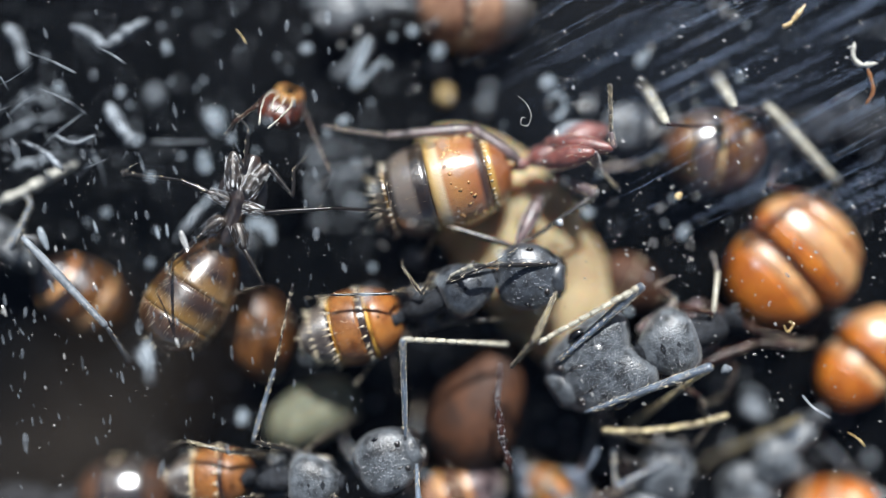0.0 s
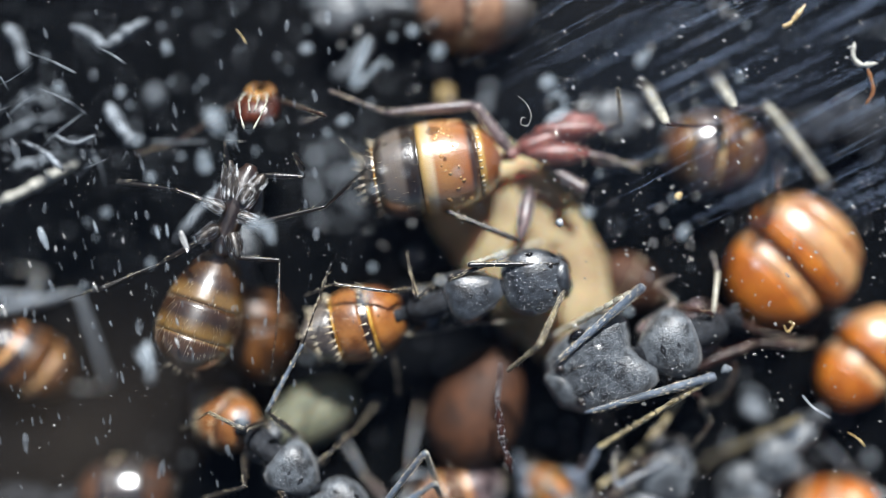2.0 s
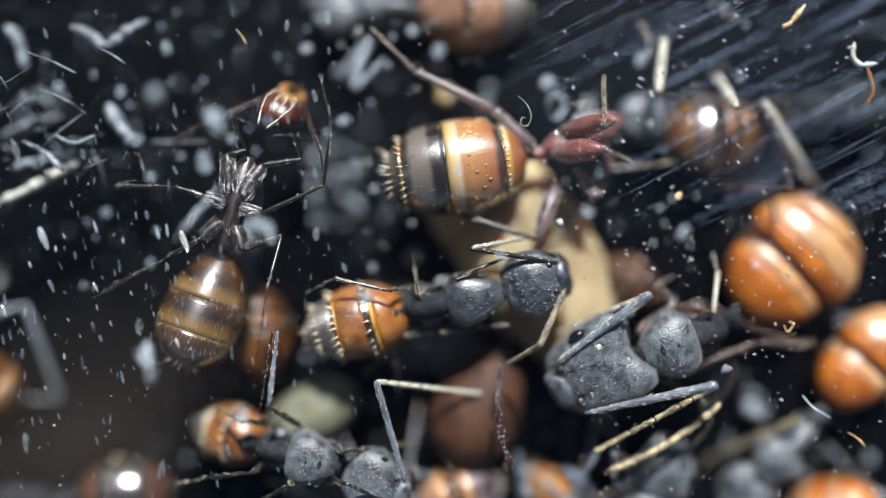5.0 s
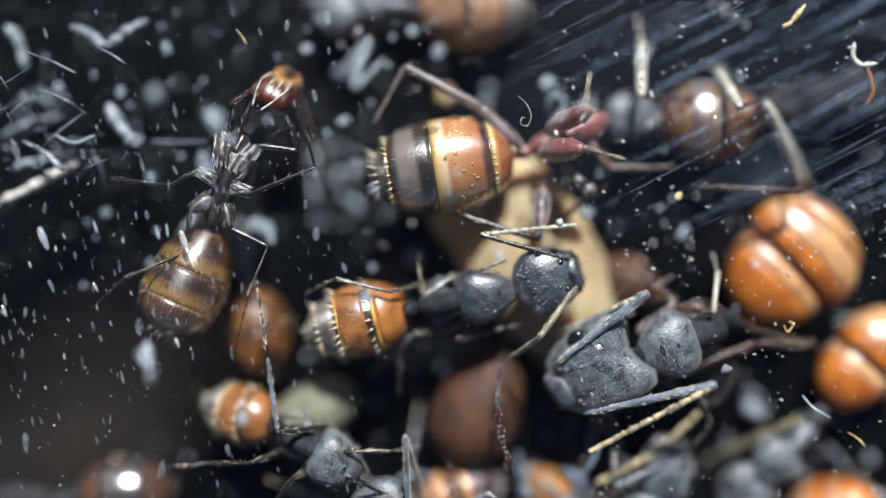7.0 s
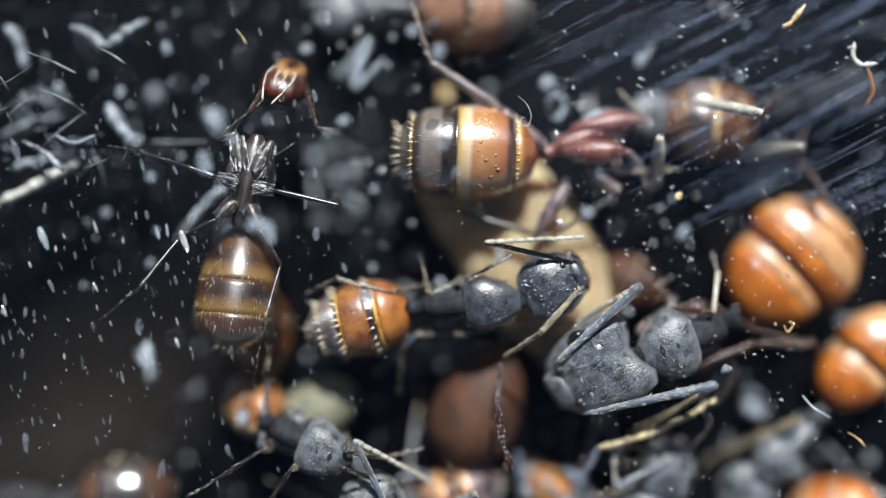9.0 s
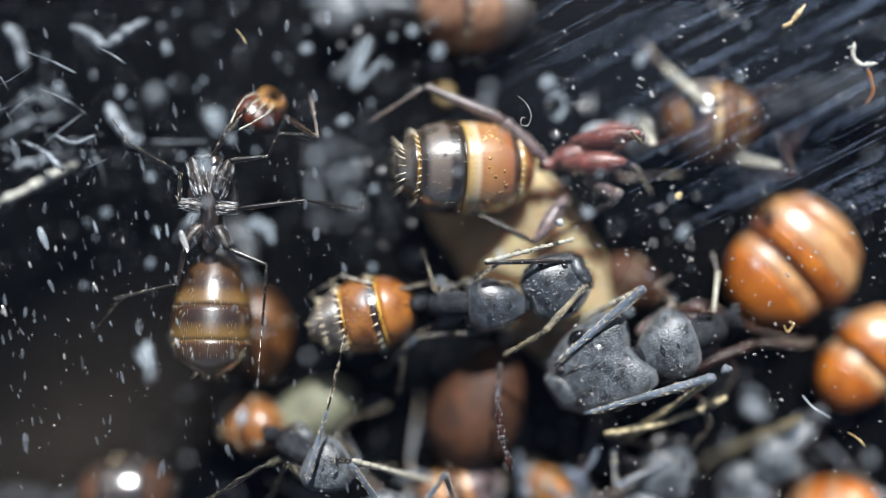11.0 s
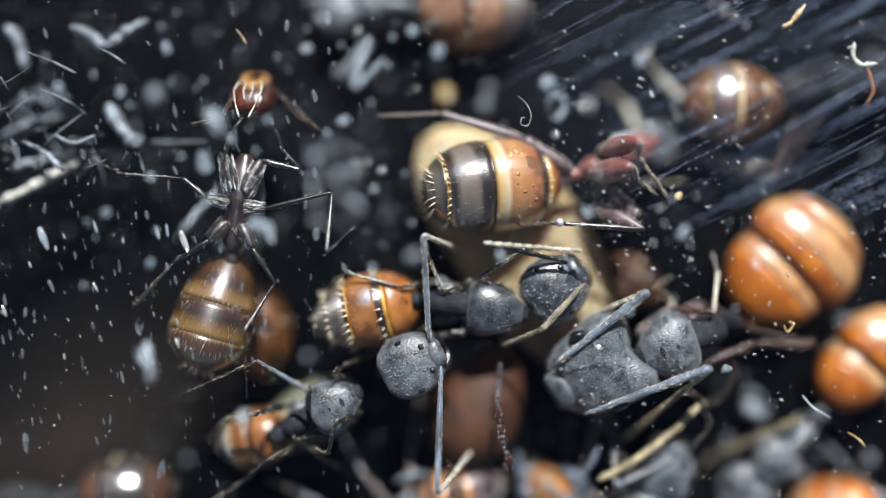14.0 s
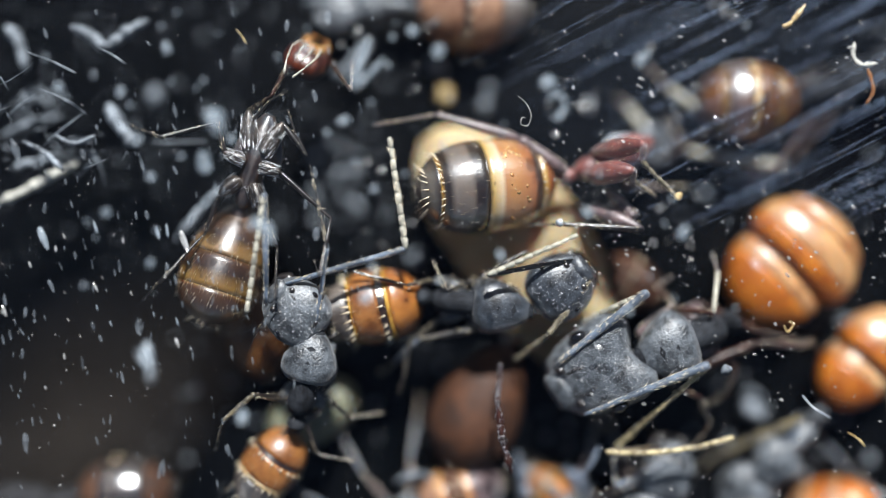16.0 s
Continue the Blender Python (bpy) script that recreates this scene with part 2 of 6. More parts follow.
def loft(sections, n=20, bm=None, m=None, power=2.0):
    """Closed body from rings (x, half width, height up, height down, y centre, z centre), all in mm."""
    bm = bm or bmesh.new()
    m = m or Matrix()
    rings = []
    for s in sections:
        x, w, u, d = s[:4]
        yc, zc = (list(s[4:]) + [0, 0])[:2]
        ring = []
        for i in range(n):
            a = 2 * math.pi * i / n
            c, q = math.cos(a), math.sin(a)
            c = math.copysign(abs(c) ** (2 / power), c)
            q = math.copysign(abs(q) ** (2 / power), q)
            ring.append(bm.verts.new(m @ (Vector((x, yc + w * c, zc + (u if q > 0 else d) * q)) * MM)))
        rings.append(ring)
    for a, b in zip(rings, rings[1:]):
        for i in range(n):
            bm.faces.new((a[i], a[(i + 1) % n], b[(i + 1) % n], b[i]))
    bm.faces.new(rings[0][::-1])
    bm.faces.new(rings[-1])
    return finish(bm)


def rod(pts, radii, n=8, bm=None):
    """Bent tapering rod through points (mm)."""
    bm = bm or bmesh.new()
    pts = [Vector(p) for p in pts]
    rings = []
    up = Vector((0.13, 0.31, 0.94))
    for i, p in enumerate(pts):
        d = (pts[min(i + 1, len(pts) - 1)] - pts[max(i - 1, 0)]).normalized()
        s = d.cross(up).normalized()
        q = s.cross(d)
        rings.append([bm.verts.new((p + (s * math.cos(2 * math.pi * k / n) + q * math.sin(2 * math.pi * k / n)) * radii[i]) * MM) for k in range(n)])
    for a, b in zip(rings, rings[1:]):
        for i in range(n):
            bm.faces.new((a[i], a[(i + 1) % n], b[(i + 1) % n], b[i]))
    bm.faces.new(rings[0][::-1])
    bm.faces.new(rings[-1])
    return finish(bm)


def blob(rx, ry, rz, seed=0, rough=0.15, sub=2, freq=1.2, bm=None, c=(0, 0, 0)):
    """Uneven pebble-like grain, in mm."""
    bm = bm or bmesh.new()
    made = bmesh.ops.create_icosphere(bm, subdivisions=sub, radius=1.0)["verts"]
    for v in made:
        k = 1 + rough * noise.noise(v.co * freq + Vector((seed * 7.3, seed * 3.1, seed)))
        v.co = Vector(((v.co.x * rx * k + c[0]) * MM, (v.co.y * ry * k + c[1]) * MM, (v.co.z * rz * k + c[2]) * MM))
    return finish(bm)


def hair(bm, p, d, length, r=0.012):
    """One bristle: a thin three-sided spike (mm)."""
    d = d.normalized()
    s = d.orthogonal().normalized()
    q = d.cross(s)
    base = [bm.verts.new((p + (s * math.cos(a) + q * math.sin(a)) * r) * MM) for a in (0, 2.1, 4.2)]
    tip = bm.verts.new((p + d * length) * MM)
    for i in range(3):
        bm.faces.new((base[i], base[(i + 1) % 3], tip))


# ---- the nest: floor, walls out of view, cover glass ----
def box(x0, x1, y0, y1, z0, z1, bevel=0.0):
    bm = bmesh.new()
    bmesh.ops.create_cube(bm, size=1.0)
    for v in bm.verts:
        v.co = Vector(((x0 + (v.co.x + 0.5) * (x1 - x0)) * MM, (y0 + (v.co.y + 0.5) * (y1 - y0)) * MM, (z0 + (v.co.z + 0.5) * (z1 - z0)) * MM))
    if bevel:
        bmesh.ops.bevel(bm, geom=list(bm.edges), offset=bevel * MM, segments=2, affect="EDGES")
    return bm


def ground():
    bm = bmesh.new()
    bmesh.ops.create_grid(bm, x_segments=90, y_segments=60, size=0.5)
    for v in bm.verts:
        x, y = v.co.x * 60, v.co.y * 46
        h = 0.05 * noise.noise(Vector((x * 0.5, y * 0.5, 0))) + 0.02 * noise.noise(Vector((x * 2.3, y * 2.3, 4)))
        v.co = Vector((x, y, h - 0.06)) * MM
    tagged(part("floor", finish(bm), "floor"), "glossy black nest floor with fine dust", "floor", kind="structure")
    for nm, b in (("wall_north", (-31, 31, 22.5, 24, -0.4, 4.45)), ("wall_south", (-31, 31, -24, -22.5, -0.4, 4.45)), ("wall_west", (-31, -29.5, -22.4, 22.4, -0.4, 4.45)), ("wall_east", (29.5, 31, -22.4, 22.4, -0.4, 4.45))):
        tagged(part(nm, box(*b, 0.2), "wall"), "dark side wall of the nest", "wall", kind="structure")
    tagged(part("cover_glass", box(-31, 31, -24, 24, GLASS_Z, GLASS_Z + GLASS_T), "glass"), "clear scratched cover glass over the nest", "glass", kind="structure")


ground()


# ---- ants ----
def girth(u, fat=0.5, tail=1.0, nose=0.5):
    """Radius along a gaster, from its narrow base (0) to its tip (1); fat: where it is widest."""
    if u < fat:
        return max(0.0, 1 - ((fat - u) / fat) ** 2.0) ** nose * 0.97 + 0.03
    return max(0.0, 1 - ((u - fat) / (1.0 - fat)) ** (2.2 * tail)) ** 0.62 * 0.97 + 0.03


def gaster(parent, L, R, bands, rng, fat=0.5, tail=1.0, rows=(), tuft=14, fuzz=0, flat=0.9, hair_len=0.28, bulge=0.012, beads=0, nose=0.5, core_r=0.965):
    """Abdomen along +x: a dark core, overlapping plates with pale margins, rows of bristles and a tuft at the tip."""
    core = part("gaster", loft([(u * L, R * g, R * g * flat, R * g * flat) for u in np.linspace(0.0, 1.0, 15) for g in [girth(u, fat, tail, nose) * core_r]], 24), "dark_brown", parent)
    for u0, u1, mat, lift, *seg in bands:
        s0, s1 = seg[0] if seg else (u0, u1)
        sec = [(u0 * L, R * girth(u0, fat, tail, nose) * (core_r - 0.035), R * girth(u0, fat, tail, nose) * (core_r - 0.035) * flat, R * girth(u0, fat, tail, nose) * (core_r - 0.035) * flat)]
        k = max(4, int((u1 - u0) * 26))
        for i in range(k + 1):
            u = u0 + (u1 - u0) * i / k
            g = R * girth(u, fat, tail, nose) * (1 + lift * (0.35 + 0.65 * i / k) + bulge * max(0.0, math.sin(math.pi * (u - s0) / (s1 - s0))) ** 0.7)
            sec.append((u * L, g, g * flat, g * flat))
        e = R * girth(u1, fat, tail, nose) * (core_r - 0.015)
        sec.append((u1 * L + 0.01, e, e * flat, e * flat))
        part("pale_margin" if mat in ("cream", "amber_pale", "gold_rim") else "plate", loft(sec, 32), mat, core)
    bm = bmesh.new()
    for u, n, ln in rows:
        for i in range(n):
            a = 2 * math.pi * (i + rng.uniform(-0.25, 0.25)) / n
            g = R * girth(u, fat, tail, nose)
            p = Vector((u * L, g * math.cos(a), g * flat * math.sin(a)))
            hair(bm, p, Vector((0.9, 0.75 * math.cos(a), 0.75 * math.sin(a))), ln * rng.uniform(0.7, 1.1), 0.034 if ln > 0.2 else 0.05)
    for i in range(tuft):
        a, s = rng.uniform(0, 6.28), rng.uniform(0.05, 0.35)
        hair(bm, Vector((L * rng.uniform(0.93, 0.99), R * s * math.cos(a), R * s * math.sin(a))), Vector((1.0, 0.8 * math.cos(a), 0.8 * math.sin(a))), hair_len * rng.uniform(0.6, 1.1), 0.014)
    for i in range(fuzz):
        u, a = rng.uniform(0.03, 0.86), rng.uniform(0, 6.28)
        k = rng.choice((0.1, 0.1, 0.15, 0.6))
        g = R * girth(u, fat, tail, nose)
        hair(bm, Vector((u * L, g * math.cos(a), g * flat * math.sin(a))), Vector((1.0, k * math.cos(a), k * math.sin(a))), rng.uniform(0.12, 0.26), 0.007)
    if beads:
        bb = bmesh.new()
        for i in range(beads):
            u, a = rng.uniform(0.235, 0.46), rng.uniform(0, 6.28)
            g, r = R * girth(u, fat, tail, nose) * 1.0, rng.uniform(0.03, 0.1)
            blob(r, r, r * 0.28, i, 0.3, 1, bm=bb, c=(u * L, g * math.cos(a), g * flat * math.sin(a)))
        part("moisture_beads", bb, "gold_bead", core, "tiny golden moisture beads")
    if rows or tuft or fuzz:
        part("bristles", finish(bm), "hair", core, "stiff golden bristles")
    return core


def head(parent, L, W, mat, rng, big=False, under=False, pits=60, mand="black_gloss", eye=1.0, fine=0):
    """Head with +x to the mandibles, +z its crown: capsule, clypeus, eyes, toothed mandibles, short bristles."""
    T = W * 0.62
    if big:
        prof = [(-0.50, 0.10, 0.30), (-0.485, 0.62, 0.5), (-0.42, 0.90, 0.74), (-0.28, 1.0, 0.94), (-0.08, 0.98, 1.0), (0.12, 0.91, 0.97), (0.28, 0.82, 0.84), (0.40, 0.70, 0.62), (0.47, 0.54, 0.40), (0.50, 0.32, 0.2)]
    else:
        prof = [(-0.50, 0.14, 0.2), (-0.47, 0.46, 0.45), (-0.40, 0.70, 0.66), (-0.27, 0.90, 0.88), (-0.10, 1.0, 1.0), (0.10, 0.97, 0.98), (0.26, 0.86, 0.86), (0.39, 0.70, 0.66), (0.47, 0.5, 0.42), (0.50, 0.28, 0.2)]
    hb = loft([(x * L, w * W / 2, h * T / 2, h * T / 2 * 0.9) for x, w, h in prof], 36, power=2.7 if big else 2.35)
    for v in hb.verts:
        back = max(0.0, -v.co.x / (L * MM) - 0.1) / 0.4
        mid = max(0.0, 1 - abs(v.co.y) / (W * MM / 2) * 1.6)
        v.co.x += (0.16 if big else 0.04) * L * MM * back * mid ** 1.3
        if v.co.z > 0:
            v.co.z *= 0.86 if big else 0.92
            v.co.z -= 0.07 * T * MM * back * mid
    hd = part("head", finish(hb), mat, parent)
    for s in (1, -1):
        x0, x1 = (0.02, 0.30) if big else (0.05, 0.26)
        part("frontal_ridge", rod([(x0 * L, s * W * 0.11, T * 0.40), ((x0 + x1) / 2 * L, s * W * 0.15, T * 0.41), (x1 * L, s * W * 0.13, T * 0.36)], [W * 0.008, W * 0.02, W * 0.008], 6), "black_gloss", hd)
        part("antenna_socket", blob(W * 0.05, W * 0.05, W * 0.03, 2, 0.2, 2, c=(x1 * L, s * W * 0.2, T * 0.36)), "black_gloss", hd)
    for s in (1, -1):
        e = blob(W * 0.10 * eye, W * 0.055 * eye, W * 0.085 * eye, 1, 0.0, 2)
        part("eye", e, "eye", hd, "glossy black eye", Matrix.Translation(Vector((-0.02 * L, s * W * (0.43 if big else 0.40), T * (0.27 if big else 0.30))) * MM))
        m0, m1, m2, m3 = (0.42, 0.55, 0.66, 0.71) if under else (0.36, 0.46, 0.54, 0.58)
        pts = [(m0 * L, s * W * 0.25, -0.1 * T), (m1 * L, s * W * 0.25, -0.16 * T), (m2 * L, s * W * 0.16, -0.2 * T), (m3 * L, s * W * 0.03, -0.2 * T)]
        bm = rod(pts, [W * 0.10, W * 0.09, W * 0.065, W * 0.02], 8)
        for k in range(4):
            f = m2 - 0.04 + 0.02 * k
            hair(bm, Vector((f * L, s * W * (0.17 - 0.035 * k), -0.2 * T)), Vector((0.35, -s, 0)), W * 0.09, W * 0.022)
        part("mandible", finish(bm), mand if not under else "mouth", hd, "toothed mandible")
    part("clypeus", loft([(0.30 * L, W * 0.10, T * 0.10, 0.02), (0.36 * L, W * 0.2, T * 0.16, 0.02), (0.47 * L, W * 0.22, T * 0.12, 0.02), (0.53 * L, W * 0.16, T * 0.02, 0.02)], 14, m=Matrix.Translation((0, 0, T * 0.24 * MM))), mat, hd)
    if under:
        for s in (1, -1):
            long = [(0.22 * L, s * W * 0.14, -0.42 * T), (0.02 * L, s * W * 0.26, -0.72 * T), (-0.35 * L, s * W * 0.30, -0.85 * T), (-0.75 * L, s * W * 0.22, -0.8 * T), (-1.1 * L, s * W * 0.10, -0.66 * T)]
            short = [(0.16 * L, s * W * 0.05, -0.46 * T), (-0.05 * L, s * W * 0.09, -0.74 * T), (-0.32 * L, s * W * 0.10, -0.8 * T), (-0.56 * L, s * W * 0.05, -0.72 * T)]
            for pts, r in ((long, 0.032), (short, 0.026)):
                bm = bmesh.new()
                for p, q in zip(pts, pts[1:]):
                    p, q = Vector(p), Vector(q)
                    rod([p, p.lerp(q, 0.15), p.lerp(q, 0.8), q], [r * 0.5, r * 0.85, r * 1.15, r * 0.6], 7, bm)
                part("palp", finish(bm), "leg_pale", hd, "pale jointed palp")
            part("maxilla", blob(0.2 * L, 0.12 * W, 0.12 * T, 5, 0.25, 2, c=(0.2 * L, s * 0.16 * W, -0.40 * T)), "mouth", hd)
        part("labium", blob(0.2 * L, 0.13 * W, 0.14 * T, 3, 0.3, 2, c=(0.14 * L, 0, -0.42 * T)), "mouth", hd)
    bm = bmesh.new()
    for i in range(fine):
        x, y = rng.uniform(-0.44, 0.44), rng.uniform(-0.9, 0.9)
        w = np.interp(x, [p[0] for p in prof], [p[1] for p in prof])
        h = np.interp(x, [p[0] for p in prof], [p[2] for p in prof])
        hair(bm, Vector((x * L, y * w * W / 2, h * T / 2 * math.sqrt(1 - y * y) ** 0.9 * 0.99)), Vector((0.9, y * 0.5, 0.4 + rng.uniform(0, 0.5))), rng.uniform(0.02, 0.05), 0.006)
    for i in range(pits):
        x, y = rng.uniform(-0.4, 0.46), rng.uniform(-0.85, 0.85)
        w = np.interp(x, [p[0] for p in prof], [p[1] for p in prof])
        h = np.interp(x, [p[0] for p in prof], [p[2] for p in prof])
        for sg in ((1, -1) if under else (1,)):
            hair(bm, Vector((x * L, y * w * W / 2, sg * h * T / 2 * (1 if sg > 0 else 0.9) * math.sqrt(1 - y * y) ** 0.9 * 0.99)), Vector((0.9, y * 0.4, sg * 0.45)), rng.uniform(0.03, 0.08), 0.010)
    part("short_bristles", finish(bm), "silver_hair", hd)
    return hd


def thorax(parent, L, W, mat, rng, fuzz=50, waist=None):
    """Mesosoma with +x to the neck: pronotal shield, narrow waist, propodeum, and the petiole scale behind."""
    th = part("thorax", loft([(-0.52 * L, 0.08 * W, 0.10 * W, 0.15 * W), (-0.47 * L, 0.21 * W, 0.26 * W, 0.25 * W), (-0.36 * L, 0.27 * W, 0.36 * W, 0.3 * W), (-0.2 * L, 0.25 * W, 0.36 * W, 0.32 * W), (-0.06 * L, 0.23 * W, 0.31 * W, 0.33 * W), (0.04 * L, 0.31 * W, 0.36 * W, 0.33 * W), (0.18 * L, 0.4 * W, 0.39 * W, 0.32 * W), (0.34 * L, 0.36 * W, 0.3 * W, 0.26 * W), (0.48 * L, 0.18 * W, 0.14 * W, 0.14 * W), (0.54 * L, 0.12 * W, 0.09 * W, 0.1 * W)], 20), waist or mat, parent)
    part("pronotum", loft([(-0.07 * L, 0.30 * W, 0.30 * W, 0.02), (-0.055 * L, 0.42 * W, 0.36 * W, 0.03), (0.03 * L, 0.52 * W, 0.40 * W, 0.04), (0.14 * L, 0.52 * W, 0.40 * W, 0.04), (0.27 * L, 0.43 * W, 0.35 * W, 0.04), (0.39 * L, 0.31 * W, 0.25 * W, 0.03), (0.49 * L, 0.17 * W, 0.15 * W, 0.02)], 28, power=2.6), mat, th)
    part("petiole", loft([(-0.5 * L, 0.1 * W, 0.08 * W, 0.09 * W), (-0.57 * L, 0.15 * W, 0.2 * W, 0.12 * W), (-0.62 * L, 0.19 * W, 0.34 * W, 0.12 * W), (-0.66 * L, 0.14 * W, 0.2 * W, 0.12 * W), (-0.74 * L, 0.08 * W, 0.08 * W, 0.08 * W)], 14), waist or mat, th)
    bm = bmesh.new()
    for i in range(fuzz):
        x, y, s = rng.uniform(-0.4, 0.4), rng.uniform(-0.9, 0.9), rng.choice((1, 1, -1))
        w = 0.3 + 0.2 * max(0, min(1, (x + 0.1) * 4))
        hair(bm, Vector((x * L, y * w * W, s * 0.95 * (w * 0.86) * W * math.sqrt(1 - y * y))), Vector((0.3, y * 0.6, s * 0.8)), rng.uniform(0.03, 0.08), 0.012 if i % 3 == 0 else 0.007)
    part("short_bristles", finish(bm), "silver_hair", th)
    return th


def segment(parent, name, L, r0, r1, mat, rng, rings=0, fuzz=0, bow=0.0, label="", bend=0.0):
    """Limb piece along +x: a spindle (rings=0) or a string of short joints."""
    if rings:
        bm = bmesh.new()
        for k in range(rings):
            a, b = k * L / rings, (k + 1) * L / rings
            f0, f1 = k / rings, (k + 1) / rings
            q0, q1 = r0 + (r1 - r0) * f0, r0 + (r1 - r0) * f1
            yb = lambda f: bow * L * 4 * f * (1 - f)
            sb = lambda f: bend * L * 4 * f * (1 - f)
            loft([(a, q0 * 0.55, q0 * 0.55, q0 * 0.55, sb(f0), yb(f0)), (a + (b - a) * 0.2, q0 * 0.85, q0 * 0.85, q0 * 0.85, sb(f0 + 0.2 / rings), yb(f0 + 0.2 / rings)), (a + (b - a) * 0.8, q1 * 1.1, q1 * 1.1, q1 * 1.1, sb(f0 + 0.8 / rings), yb(f0 + 0.8 / rings)), (b, q1 * 0.75, q1 * 0.75, q1 * 0.75, sb(f1), yb(f1))], 8, bm)
    else:
        fs = (0.0, 0.06, 0.2, 0.45, 0.7, 0.9, 0.97, 1.0)
        sw = (0.6, 0.85, 1.12, 1.2, 1.05, 0.95, 1.05, 0.7) if r0 < 0.2 else (0.22, 0.42, 0.8, 1.12, 1.05, 0.66, 0.42, 0.2)
        bm = loft([(f * L, (r0 + (r1 - r0) * f) * s, (r0 + (r1 - r0) * f) * s, (r0 + (r1 - r0) * f) * s, 0, bow * L * 4 * f * (1 - f)) for f, s in zip(fs, sw)], 10)
    hb = bmesh.new()
    for i in range(fuzz):
        f, a, k = rng.uniform(0.05, 0.95), rng.uniform(0, 6.28), rng.choice((0.2, 0.3, 0.8))
        r = (r0 + (r1 - r0) * f) * 1.02
        hair(hb, Vector((f * L, r * math.cos(a) + bend * L * 4 * f * (1 - f), r * math.sin(a) + bow * L * 4 * f * (1 - f))), Vector((1.0, k * math.cos(a), k * math.sin(a))), rng.uniform(0.07, 0.15), 0.0095)
    if name == "tarsus":
        for s in (1, -1):
            hair(bm, Vector((L * 0.99, 0, 0)), Vector((0.8, s * 0.7, -0.4)), 0.11, 0.014)
    ob = part(name, finish(bm), mat, parent, label)
    if fuzz:
        part("hairs", finish(hb), "hair", ob)
    else:
        hb.free()
    return ob


def interp(rows, t):
    """Row values at t, straight between rows."""
    ts = [r[0] for r in rows]
    return [float(np.interp(t, ts, [r[i] for r in rows])) for i in range(1, len(rows[0]))]


def reach(a, px, py, L, sign, lo, hi):
    """From a (mm), a joint L away that stands over (px, py); higher (sign 1) or lower (-1) than a, kept between lo and hi."""
    z = a.z
    for _ in range(4):
        p = at(px, py, z)
        d = (Vector((p.x, p.y)) - Vector((a.x, a.y))).length
        z = a.z + sign * math.sqrt(max(0.0, L * L - d * d))
        z = min(hi, max(lo, z))
    v = at(px, py, z) - a
    return a + v.normalized() * L


MOVES = []
LO, HI = 0.1, GLASS_Z - 0.06


